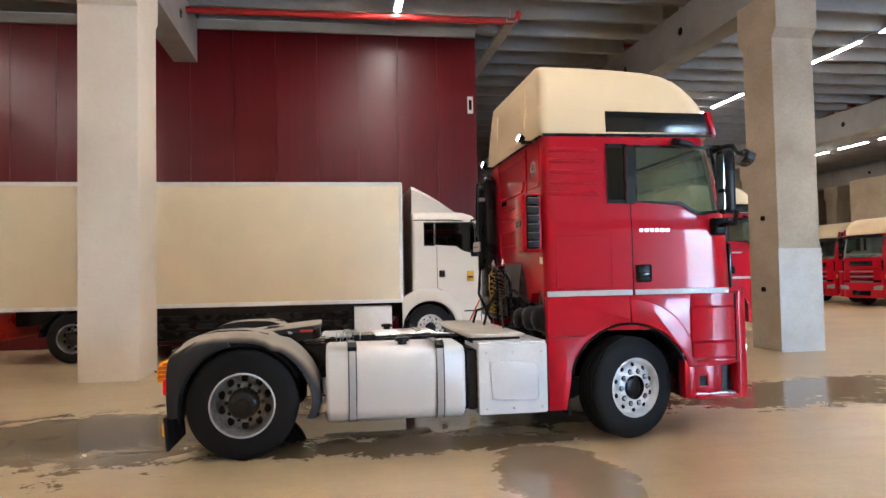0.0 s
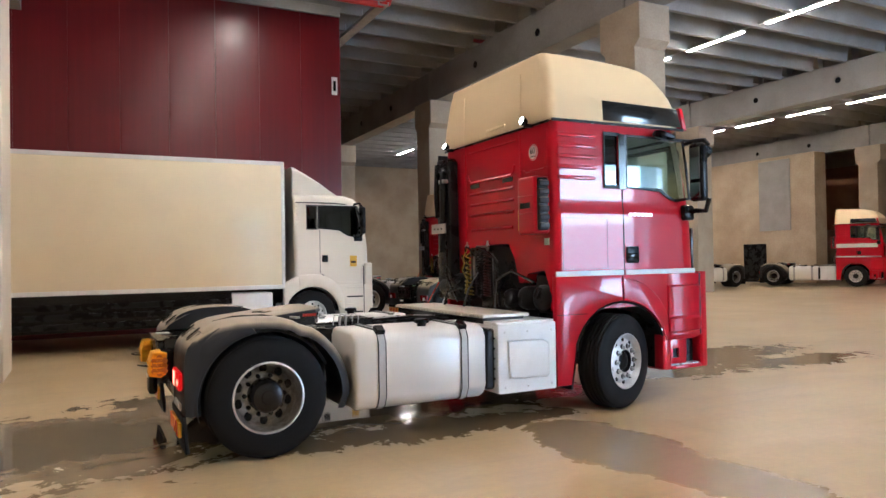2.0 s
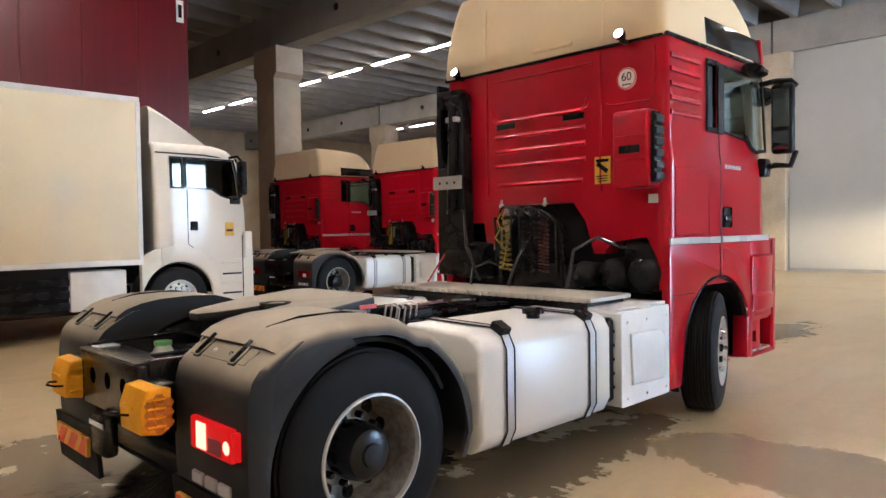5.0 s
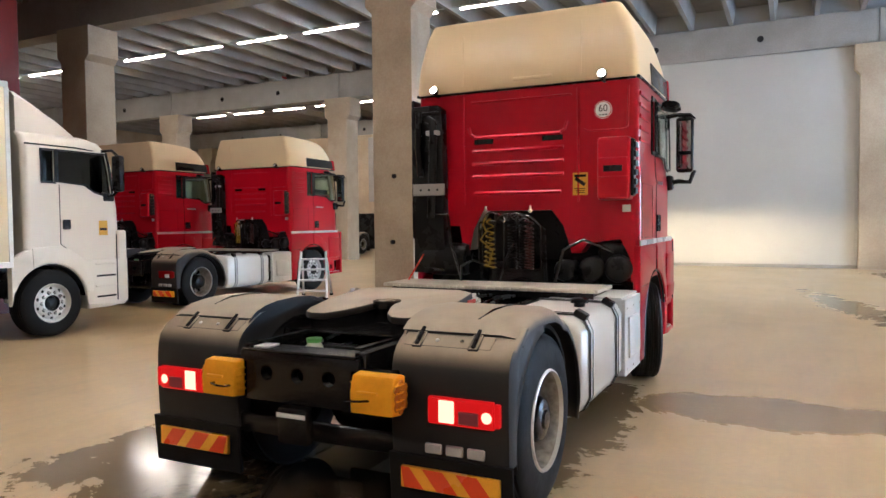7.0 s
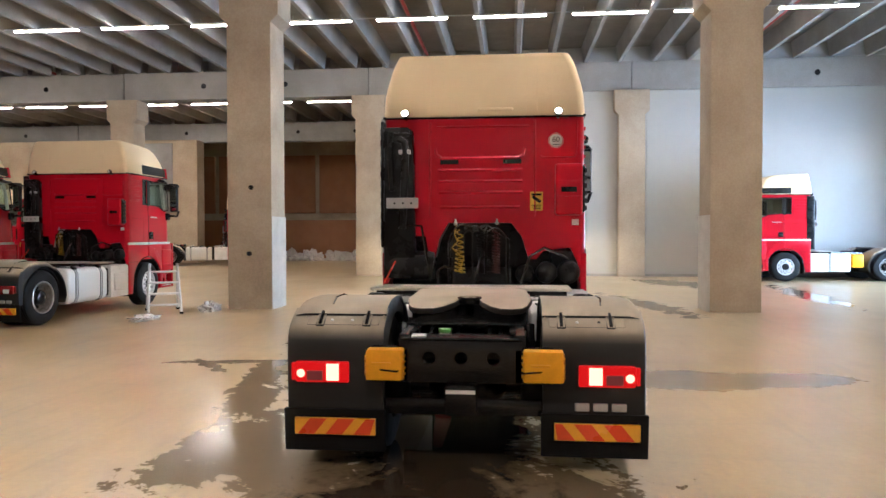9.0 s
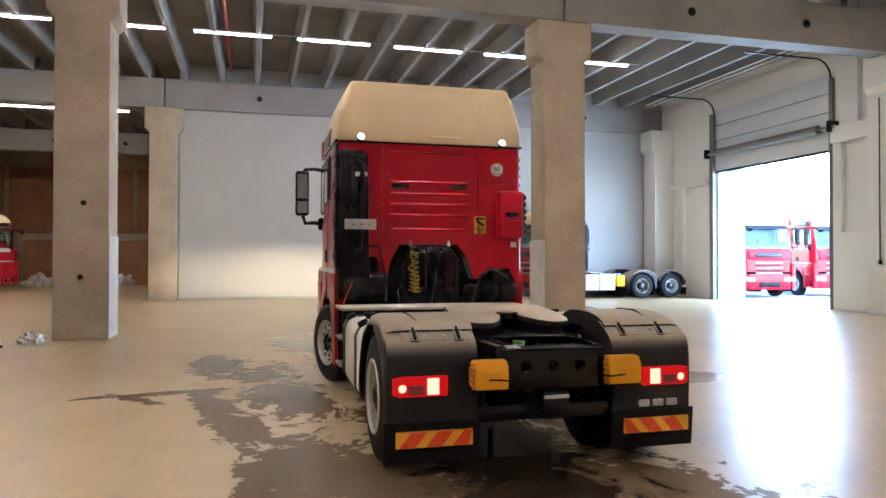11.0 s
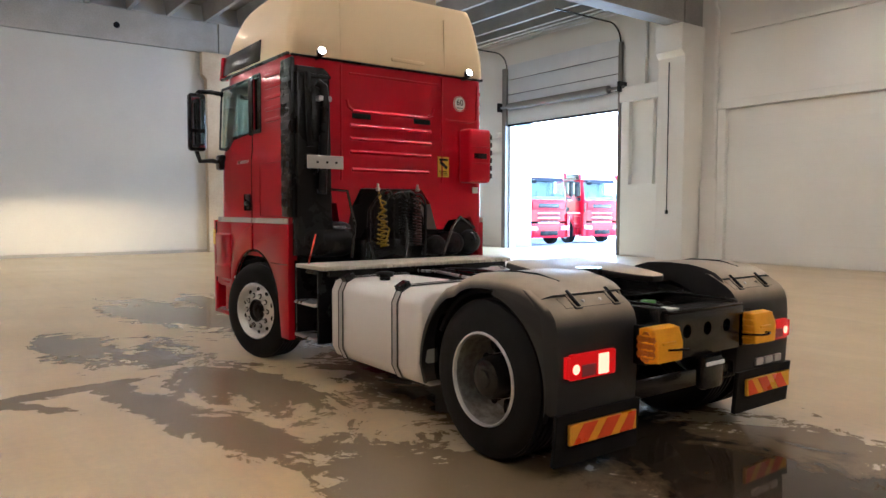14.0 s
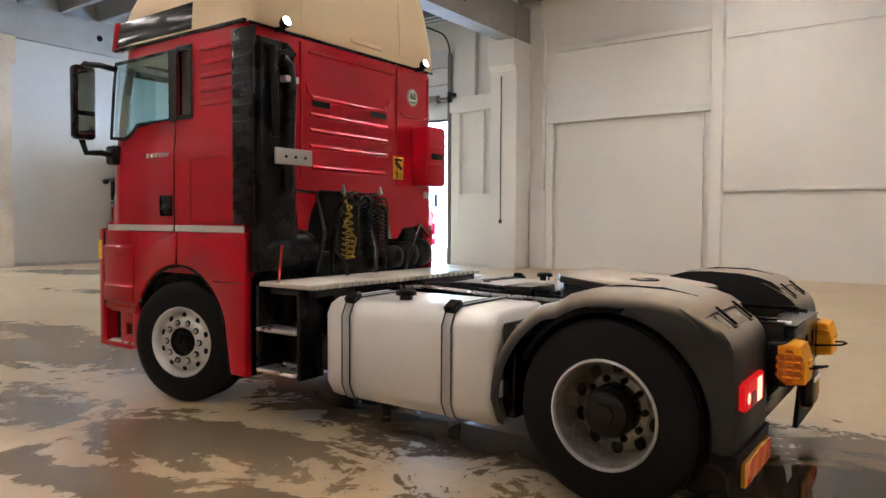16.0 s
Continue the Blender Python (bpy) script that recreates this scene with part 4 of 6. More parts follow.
    part("rear_fold", tube_mesh([(3.155, -0.68, 2.62), (3.155, -0.72, 2.60), (3.155, -1.07, 2.60), (3.155, -1.11, 2.63), (3.155, -1.12, 3.02)], 0.010, 8), RED, cab)
    part("rear_fold", tube_mesh([(3.155, -0.55, 2.98), (3.155, 0.55, 2.98)], 0.012, 8), RED, cab)
    for y0 in (-0.62, 0.645):
        part("rear_seam", tube_mesh([(3.158, y0, 1.9), (3.158, y0, 3.05)], 0.012, 8), RED, cab)
    for y0 in (-0.46, 0.30):
        part("rear_vent", box_mesh(3.148, 3.16, y0, y0 + 0.22, 2.53, 2.585, 0.004, 1), GLOSSBLACK, cab, "small dark vent")
    part("rear_bezel", box_mesh(3.135, 3.158, -1.19, 1.19, 3.078, 3.10, 0.006, 1), BLACK, cab)

    # air outlet box on the right rear corner
    vent = part("air_box", box_mesh(2.95, 3.158, -1.17, -0.855, 1.905, 2.51, 0.035, 3), RED, cab, "red ribbed air box")
    for z in (2.12, 2.30):
        part("air_box_fold", box_mesh(2.942, 2.952, -1.15, -0.87, z, z + 0.012, 0.003, 1), RED, vent)
    part("air_box_badge", box_mesh(2.942, 2.951, -1.10, -0.92, 2.175, 2.235, 0.002, 1), BLACK, vent)
    part("grille", box_mesh(2.985, 3.12, -1.20, -1.165, 1.94, 2.49, 0.02, 3), BLACK, vent, "black slotted grille")
    for k in range(6):
        part("grille_bar", box_mesh(2.99, 3.115, -1.222, -1.198, 1.96 + k * 0.088, 2.02 + k * 0.088, 0.010, 2), FENDER, vent)
    part("marker", box_mesh(3.15, 3.158, -1.14, -1.06, 1.79, 1.86), SIGNWHITE, cab)

    # signs on the back of the lit tractor
    if lit:
        # speed sign: white disc, red rim, figures
        part("speed_sign", turned(lathe_mesh([(0.001, 0), (0.088, 0), (0.088, 0.004), (0.001, 0.004)], 32), pose(3.158, -0.87, 2.80, 0, 0, 90) @ Matrix.Translation((0, 0, 0))), SIGNWHITE, cab, "round white speed sign reading 60")
        sg = bpy.data.objects[cab.children[-1].name]
        part("sign_rim", turned(lathe_mesh([(0.076, 0.0), (0.084, 0.0), (0.084, 0.003), (0.076, 0.003), (0.076, 0.0)], 32, False), pose(3.153, -0.87, 2.80, 0, 0, 90)), SIGNRED, sg)
        to_back = Matrix(((0, 0, -1, 3.150), (-1, 0, 0, -0.87), (0, 1, 0, 2.812), (0, 0, 0, 1)))
        part("figures", turned(writing("60", 0.095, 0.001), to_back), BLACK, sg, "black figures 60", 0)
        for k in range(3):
            part("sign_bar", box_mesh(3.149, 3.152, -0.91 + k * 0.03, -0.892 + k * 0.03, 2.745, 2.758), BLACK, sg)
        # yellow warning label
        lab = part("warning_label", box_mesh(3.150, 3.158, -0.715, -0.565, 1.965, 2.19), SIGNYELLOW, cab, "yellow blind-spot warning label")
        part("label_bar", turned(box_mesh(3.146, 3.151, -0.06, 0.06, -0.018, 0.018), Matrix.Translation((0, -0.64, 2.10)) @ pose(0, 0, 0, 35, 0, 0)), BLACK, lab)
        part("label_bar", box_mesh(3.146, 3.151, -0.70, -0.58, 2.145, 2.17), BLACK, lab)
        for k in range(3):
            part("label_bar", box_mesh(3.146, 3.151, -0.69, -0.60 + 0.01 * k, 1.985 + k * 0.02, 1.993 + k * 0.02), BLACK, lab)

    # snorkel at the left rear corner
    snork = part("air_intake", prism_mesh([(0.82, 1.62), (0.84, 2.92), (0.90, 2.97), (1.19, 2.97), (1.20, 1.15), (0.98, 1.15), (0.80, 1.30)], "x", 3.01, 3.155, 0.03, 2), BLACK, cab, "black plastic air intake duct")
    part("duct_edge", box_mesh(3.05, 3.31, 1.19, 1.236, 1.52, 3.05, 0.02, 2), BLACK, snork)
    for k in range(11):
        part("duct_fin", box_mesh(3.07, 3.29, 1.235, 1.243, 1.62 + k * 0.125, 1.70 + k * 0.125, 0.005, 1), BLACK, snork)
    part("duct_pipe", tube_mesh([(2.99, 1.0, 2.82), (2.98, 0.93, 2.78), (2.97, 0.92, 2.6), (2.97, 0.96, 1.75)], 0.045, 10), BLACK, snork)
    part("duct_pipe", tube_mesh([(2.98, 1.10, 2.9), (2.96, 1.10, 2.5), (2.97, 1.08, 2.2)], 0.035, 10), BLACK, snork)
    part("duct_clip", box_mesh(2.94, 3.02, 0.86, 1.0, 2.64, 2.69, 0.006, 1), STRAP, snork)
    part("duct_cap", box_mesh(2.99, 3.1, 0.84, 1.16, 2.86, 2.90, 0.012, 2), BLACK, snork)
    plate = part("bracket_plate", box_mesh(2.90, 2.92, 0.76, 1.14, 1.99, 2.115, 0.004, 1), STRAP, snork, "bare metal bracket plate")
    for k in range(3):
        part("bolt", turned(lathe_mesh([(0.012, 0), (0.012, 0.008), (0.001, 0.008)], 8, False), pose(2.899, 0.84 + k * 0.1, 2.05, 0, 0, 90)), BLACK, plate)

    # mirrors
    for s in (-1, 1):
        arm = part("mirror", box_mesh(4.99, 5.11, *span(1.40 + 0.05 * s - 0.05, 1.60 + 0.05 * s - 0.05, s), 2.27, 2.93, 0.04, 3), BLACK, cab, "black door mirror on tubular arms")
        part("mirror_glass", box_mesh(4.982, 4.99, *span(1.43 + 0.05 * s - 0.05, 1.575 + 0.05 * s - 0.05, s), 2.52, 2.88, 0.002, 1), MIRROR, arm)
        part("mirror_glass", box_mesh(4.982, 4.99, *span(1.43 + 0.05 * s - 0.05, 1.575 + 0.05 * s - 0.05, s), 2.31, 2.48, 0.002, 1), MIRROR, arm)
        for z0, z1 in ((2.96, 2.90), (2.16, 2.30)):
            part("mirror_arm", tube_mesh([(5.02, s * 1.19, z0 - 0.02), (5.08, s * 1.32, z0 + 0.01), (5.10, s * 1.45, z0), (5.10, s * 1.5, z1)], 0.028, 8), BLACK, arm)
        part("mirror_foot", box_mesh(4.96, 5.12, *span(1.18, 1.27, s), 2.06, 2.24, 0.03, 2), BLACK, arm)
    part("kerb_mirror", turned(loft_mesh([rounded(-0.10, 0.10, w, 0.04, 0.04, z, 4) for z, w in ((0, 0.06), (0.02, 0.10), (0.05, 0.10), (0.07, 0.07))]), pose(4.62, -1.30, 2.97, 8, 12, 0)), BLACK, cab, "black kerb mirror above the door")
    part("front_mirror", turned(loft_mesh([rounded(-0.06, 0.06, w, 0.03, 0.03, z, 4) for z, w in ((0, 0.08), (0.04, 0.13), (0.12, 0.13), (0.15, 0.08))]), pose(5.48, -1.02, 2.84, 0, 20, 0)), BLACK, cab)
    part("front_mirror_arm", tube_mesh([(5.05, -1.02, 3.02), (5.3, -1.03, 3.03), (5.46, -1.02, 2.95)], 0.022, 8), BLACK, cab)

    # working lamps at the roof's rear edge
    for y in (0.93, -0.89):
        lamp = part("work_lamp", turned(lathe_mesh([(0.001, -0.04), (0.03, -0.035), (0.046, 0.0), (0.046, 0.03), (0.001, 0.03)], 18), pose(3.03, y, 3.12, 20, 0, 90)), BLACK, cab, "small round working lamp")
        part("lens", turned(lathe_mesh([(0.001, 0.036), (0.026, 0.034), (0.036, 0.030)], 18, False), pose(3.03, y, 3.12, 20, 0, 90)), WORK if lit else BRIGHT, lamp, "lit lens" if lit else "")
        part("lamp_foot", box_mesh(3.03, 3.14, y - 0.012, y + 0.012, 3.06, 3.10, 0.004, 1), BLACK, lamp)
    return cab


def build_lower_front(root, lit):
    """Wheel arch panels, steps and bumper."""
    for s in (-1, 1):
        a = arc(FA, 0.52, 0.655, 160, 8, 18)
        outline = [(3.165, 0.32), (3.345, 0.32), (3.40, 0.62)] + a + [(4.66, 0.70), (5.10, 0.70), (5.24, 0.74), (5.265, 0.9), (5.265, 1.455), (3.165, 1.455)]
        wing = part("wing", prism_mesh(outline, "y", *span(1.16, 1.235, s), 0.012, 2), RED, root, "red wheel arch panel")
        # black lip round the arch
        lip = [(x, s * 1.225, z) for x, z in [(3.36, 0.34), (3.41, 0.60)] + arc(FA, 0.52, 0.64, 158, 10, 18)]
        part("arch_lip", tube_mesh(lip, 0.011, 8), BLACK, wing)
        # wheel housing
        bm = bmesh.new()
        inn = arc(FA, 0.52, 0.64, 175, 5, 16)
        out = arc(FA, 0.52, 0.66, 5, 175, 16)
        add_prism(bm, inn + out, "y", *span(0.74, 1.2, s))
        part("wheel_housing", bm, BLACK, wing)
        seam(wing, [(4.05, s * 1.237, 1.45), (4.05, s * 1.237, 1.17)], 0.004)
        seam(wing, [(3.17, s * 1.2365, 1.055), (3.56, s * 1.2365, 1.055)], 0.004)
        # side lamp
        part("side_lamp", turned(lathe_mesh([(0.001, -0.012), (0.026, -0.008), (0.03, 0.0), (0.001, 0.0)], 16), pose(4.62, s * 1.236, 0.84, 0, 0, 0 if s < 0 else 180)), BRIGHT, wing, "round side lamp")
        # raised flare round the arch
        outer = [(4.04, 1.435)] + [(FA + 0.02 + 0.70 * math.sin(radians(a)), 0.70 + 0.72 * math.cos(radians(a))) for a in range(5, 91, 5)] + [(4.74, 0.70)]
        inner_edge = [(x, z) for x, z in arc(FA, 0.52, 0.652, 16, 88, 14)]
        part("flare", prism_mesh(outer + inner_edge, "y", *span(1.228, 1.250, s), 0.014, 3), RED, wing)
        # stepped lower door panel between flare and corner
        steps_profile = [(1.20, 1.452), (1.236, 1.452), (1.238, 1.325), (1.258, 1.305), (1.250, 0.985), (1.252, 0.955), (1.266, 0.94), (1.258, 0.80), (1.20, 0.78)]
        lower = part("lower_door", prism_mesh([(s * a, b) for a, b in steps_profile], "x", 4.70, 5.185, 0.008, 2), RED, wing, "stepped red lower door panel")
        seam(lower, [(5.20, s * 1.236, 1.45), (5.20, s * 1.236, 0.74)], 0.010)
        # corner pillar and the entry step with its frame
        corner = part("corner_pillar", loft_mesh([[(x, s * y, z) for x, y in ((5.215, 1.05), (5.215, 1.22), (5.235, 1.24), (5.285, 1.24), (5.325, 1.215), (5.345, 1.16), (5.345, 1.05))] for z in (0.37, 0.385, 1.44, 1.47)]), RED, root, "red bumper corner")
        steps = part("step_box", box_mesh(4.62, 5.20, *span(0.96, 1.12, s), 0.38, 0.76, 0.01, 1), BLACK, root, "dark entry step recess with red frame")
        part("step_frame", box_mesh(4.615, 4.735, *span(1.10, 1.243, s), 0.375, 0.765, 0.014, 2), RED, steps, "red frame post")
        part("step_frame", box_mesh(4.736, 5.214, *span(1.10, 1.243, s), 0.365, 0.405, 0.010, 2), RED, steps, "red frame sill")
        part("step_frame", box_mesh(4.736, 5.214, *span(1.10, 1.236, s), 0.735, 0.775, 0.010, 2), RED, steps)
        hole = box_mesh(4.79, 4.885, *span(1.18, 1.3, s), 0.49, 0.60)
        part("inner_box", carve(box_mesh(4.737, 4.985, *span(1.121, 1.212, s), 0.406, 0.734, 0.010, 2), [hole]), RED, steps, "red inner box with a square hole")
        part("hole_back", box_mesh(4.785, 4.89, *span(1.176, 1.182, s), 0.485, 0.605), BLACK, steps)
        part("step_tread", box_mesh(4.75, 5.19, *span(1.13, 1.225, s), 0.406, 0.424, 0.006, 1), BRIGHT, steps, "bare metal step")
        part("front_flap", box_mesh(3.37, 3.40, *span(0.90, 1.19, s), 0.26, 0.62, 0.006, 1), RUBBER, wing, "black rubber flap")
        # headlamp
        part("headlamp", prism_mesh([(0.66, 0.70), (1.12, 0.70), (1.16, 0.90), (0.70, 0.86)], "x", 5.34, 5.372, 0.01, 2) if s > 0 else prism_mesh([(-0.66, 0.70), (-0.70, 0.86), (-1.16, 0.90), (-1.12, 0.70)], "x", 5.34, 5.372, 0.01, 2), HEADLAMP if lit else HEADOFF, root, "headlamp")
    bm = loft_mesh([rounded(4.75, xf, w, 0.05, 0.28, z, 6) for z, xf, w in ((0.34, 5.30, 1.10), (0.40, 5.335, 1.125), (0.72, 5.345, 1.125), (1.0, 5.32, 1.12))])
    part("corner_label", box_mesh(5.24, 5.31, 1.238, 1.243, 1.18, 1.36, 0.002, 1), SIGNYELLOW, root, "small yellow label")
    bump = part("bumper", bm, RED, root, "red front bumper")
    part("lower_grille", box_mesh(5.335, 5.356, -0.5, 0.5, 0.45, 0.66, 0.01, 2), BLACK, bump)


def build_chassis(root, lit, third_axle):
    frame_ob = part("frame", box_mesh(-0.55, 5.0, -0.44, -0.36, 0.72, 0.985, 0.012, 2), STEEL, root, "black steel ladder frame")
    part("frame_rail", box_mesh(-0.55, 5.0, 0.36, 0.44, 0.72, 0.985, 0.012, 2), STEEL, frame_ob)
    for x in (-0.1, 0.75, 1.6, 2.4, 3.2):
        part("cross_member", box_mesh(x - 0.05, x + 0.05, -0.36, 0.36, 0.74, 0.93, 0.012, 2), STEEL, frame_ob)
    # rear cross member with round holes
    bm = box_mesh(-0.60, -0.54, -0.42, 0.42, 0.66, 0.955, 0.012, 2)
    cuts = []
    for y in (-0.22, 0.0, 0.22):
        c = lathe_mesh([(0.045, -0.2), (0.045, 0.2)], 18)
        cuts.append(turned(c, pose(-0.57, y, 0.83, 0, 0, 90)))
    part("rear_member", carve(bm, cuts), STEEL, frame_ob)
    part("top_lip", box_mesh(-0.61, -0.42, -0.40, 0.40, 0.955, 0.97, 0.005, 1), GLOSSBLACK, frame_ob)
    part("type_plate", turned(box_mesh(-0.06, 0.06, -0.05, 0.05, 0, 0.004), pose(-0.50, 0.30, 0.972, 0, 0, 4)), SIGNWHITE, frame_ob, "small white plate")
    for s in (-1, 1):
        part("side_flange", box_mesh(-0.5, 0.1, *span(0.33, 0.37, s), 0.985, 1.0, 0.003, 1), GLOSSBLACK, frame_ob)
    # coupling and underrun bar
    part("coupling", box_mesh(-0.66, -0.58, -0.11, 0.11, 0.44, 0.66, 0.03, 2), STEEL, frame_ob)
    part("coupling_label", box_mesh(-0.665, -0.659, -0.10, 0.10, 0.60, 0.625), SIGNWHITE, frame_ob)
    part("underrun", box_mesh(-0.45, -0.40, -0.6, 0.6, 0.40, 0.52, 0.02, 2), STEEL, frame_ob)
    # added dark sheet: stands in for the shade between the rear wheels
    part("spray_guard", box_mesh(0.84, 0.88, -0.62, 0.62, 0.26, 0.74, 0.01, 1), RUBBER, frame_ob, "added black sheet in place of the shade under the frame")
    part("stabiliser", tube_mesh([(-0.30, -0.75, 0.50), (-0.38, -0.62, 0.46), (-0.38, 0.62, 0.46), (-0.30, 0.75, 0.50)], 0.03, 8), STEEL, frame_ob)
    # axle, differential, air springs
    part("rear_axle", turned(lathe_mesh([(0.001, -0.9), (0.085, -0.9), (0.085, -0.3), (0.2, -0.18), (0.24, 0.0), (0.2, 0.18), (0.085, 0.3), (0.085, 0.9), (0.001, 0.9)], 20), pose(RA, 0, R, 0, 0, 0)), STEEL, frame_ob)
    for s in (-1, 1):
        for x in (RA - 0.38, RA + 0.42):
            part("air_spring", turned(lathe_mesh([(0.001, 0), (0.12, 0), (0.15, 0.05), (0.15, 0.2), (0.11, 0.27), (0.001, 0.27)], 18), Matrix.Translation((x, s * 0.56, 0.42)) @ pose(0, 0, 0, 90, 0, 0)), RUBBER, frame_ob)
        part("damper", tube_mesh([(RA - 0.45, s * 0.5, 0.45), (RA - 0.25, s * 0.48, 1.0)], 0.035, 8), STEEL, frame_ob)
    part("prop_shaft", tube_mesh([(RA, 0, 0.58), (2.6, 0, 0.75)], 0.06, 10), STEEL, frame_ob)
    part("front_axle", box_mesh(FA - 0.07, FA + 0.07, -0.9, 0.9, 0.40, 0.54, 0.03, 2), STEEL, frame_ob)
    # engine and gearbox mass under the cab
    part("gearbox", loft_mesh([[(x, 0.36 * c * k, 0.80 + 0.33 * sn * k) for c, sn in [(math.cos(2 * math.pi * i / 12), math.sin(2 * math.pi * i / 12)) for i in range(12)]] for x, k in ((2.5, 0.55), (2.75, 0.7), (3.1, 0.95), (3.3, 1.0))]), STEEL, frame_ob)
    part("engine", box_mesh(3.2, 4.8, -0.4, 0.4, 0.5, 1.3, 0.06, 2), STEEL, frame_ob)
    # reservoir with green cap seen between the rails
    part("reservoir", turned(lathe_mesh([(0.001, 0), (0.055, 0), (0.055, 0.10), (0.04, 0.13), (0.001, 0.13)], 18), Matrix.Translation((-0.24, 0.14, 0.83)) @ pose(0, 0, 0, 90, 0, 0)), CURTAIN, frame_ob, "pale plastic reservoir")
    part("reservoir_cap", turned(lathe_mesh([(0.001, 0.131), (0.048, 0.131), (0.050, 0.155), (0.001, 0.16)], 18), Matrix.Translation((-0.24, 0.14, 0.83)) @ pose(0, 0, 0, 90, 0, 0)), PEARL, frame_ob, "green cap")
    for k, (y, m) in enumerate(((-0.28, BLACK), (-0.20, BLACK), (0.05, BLACK), (0.26, BRIGHT))):
        path = [(-0.4, y, 0.88), (0.2, y + 0.03, 0.93), (0.9, y - 0.03, 0.99), (1.5, y, 1.0), (2.1, y * 0.8, 1.02), (2.45, y * 0.7, 1.0)]
        part("air_line", tube_mesh(path, 0.014, 6), m, frame_ob)

    # fifth wheel with throat
    top = [(0.92, 0.34), (0.84, 0.47), (0.42, 0.51), (0.16, 0.47), (0.06, 0.43), (0.02, 0.36), (0.03, 0.26), (0.12, 0.18), (0.28, 0.11), (0.42, 0.07), (0.49, 0.0)]
    outline = top + [(x, -y) for x, y in reversed(top[:-1])]
    plate_bm = turned(prism_mesh(outline, "z", 0.0, 0.05, 0.012, 2), pose(0.42, 0, 1.10, 0, -6.0, 0) @ Matrix.Translation((-0.42, 0, 0)))
    bmesh.ops.recalc_face_normals(plate_bm, faces=plate_bm.faces)
    fw = part("fifth_wheel", plate_bm, FIFTH, root, "greasy steel fifth wheel coupling plate")
    part("fifth_wheel_skirt", turned(carve(prism_mesh(inset(outline, 0.03), "z", -0.10, -0.001), [box_mesh(-0.5, 0.42, -0.1, 0.1, -0.2, 0.1)]), pose(0.42, 0, 1.10, 0, -6.0, 0) @ Matrix.Translation((-0.42, 0, 0))), STEEL, fw)
    for s in (-1, 1):
        part("pedestal", prism_mesh([(0.1, 0.98), (0.7, 0.98), (0.55, 1.12), (0.25, 1.12)], "y", *span(0.34, 0.42, s), 0.01, 1), STEEL, fw)
    part("jaw", turned(lathe_mesh([(0.06, 0), (0.10, 0), (0.10, 0.05), (0.06, 0.05)], 20, False), pose(0.42, 0, 1.11, 90, 0, 0)), STEEL, fw)
    part("release_handle", tube_mesh([(0.55, -0.3, 1.12), (0.6, -0.62, 1.13), (0.62, -0.66, 1.13)], 0.012, 6), BRIGHT, fw)
    part("fifth_label", box_mesh(0.70, 0.83, -0.50, -0.493, 1.125, 1.150), SIGNRED, fw, "small red label")
    part("mount_plate", box_mesh(-0.05, 0.95, -0.46, 0.46, 0.985, 1.0, 0.004, 1), STEEL, fw)

    # walkway behind the cab: ridged plate with teeth along its edges
    walk_ob = part("catwalk", box_mesh(2.42, 2.98, -1.0, 1.24, 1.05, 1.085, 0.006, 1), PLATE, root, "aluminium tread-plate catwalk")
    for k in range(28):
        y = -0.97 + k * 0.08
        for x in (2.405, 2.995):
            part("tooth", box_mesh(x - 0.009, x + 0.009, y, y + 0.032, 1.05, 1.076, 0.003, 1), PLATE, walk_ob)
    for k in range(5):
        part("tread_rib", box_mesh(2.46 + k * 0.115, 2.48 + k * 0.115, -0.97, 1.21, 1.085, 1.087, 0.001, 1), PLATE, walk_ob)
    part("catwalk_frame", box_mesh(2.45, 2.95, -0.95, 1.15, 0.99, 1.049), STEEL, walk_ob)

    # rear wings in three pieces, lamps and flaps
    for s in (-1, 1):
        side = "rear_wing"
        def shell(pts, name, y0=0.56, y1=1.265, lip=0.09):
            """A bent sheet with a turned-down outer edge."""
            bm = bmesh.new()
            t = 0.02
            prof = [(y0, 0.0, 0.0), (y1 - 0.10, 0.0, 0.0), (y1 - 0.035, 0.018, 0.0), (y1 - 0.006, 0.055, 0.0), (y1, lip, 0.0), (y1 - 0.012, lip, 0.0), (y1 - 0.02, 0.06, 0.0), (y1 - 0.045, 0.035, 0.0), (y1 - 0.10, t, 0.0), (y0, t, 0.0)]
            rows = []
            cx, cz = RA, 0.45
            for x, z in pts:
                d = Vector((cx - x, cz - z)).normalized()
                rows.append([bm.verts.new((x + d.x * q, s * yy, z + d.y * q)) for yy, q, _ in prof])
            for a, b in zip(rows, rows[1:]):
                for k in range(len(prof)):
                    bm.faces.new((a[k], a[(k + 1) % len(prof)], b[(k + 1) % len(prof)], b[k]))
            bm.faces.new(rows[0])
            bm.faces.new(list(reversed(rows[-1])))
            bmesh.ops.recalc_face_normals(bm, faces=bm.faces)
            return bm
        front = arc(RA, 0.50, 0.69, 57, 0, 9)
        front = [(RA + (x - RA) * 1.06, z) for x, z in front] + [(0.875, 0.36)]
        mid = [(0.50, 1.10), (0.42, 1.15), (0.30, 1.185), (0.12, 1.195), (-0.08, 1.188), (-0.20, 1.168), (-0.29, 1.138), (-0.345, 1.10)]
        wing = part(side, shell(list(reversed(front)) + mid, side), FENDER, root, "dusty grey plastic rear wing")
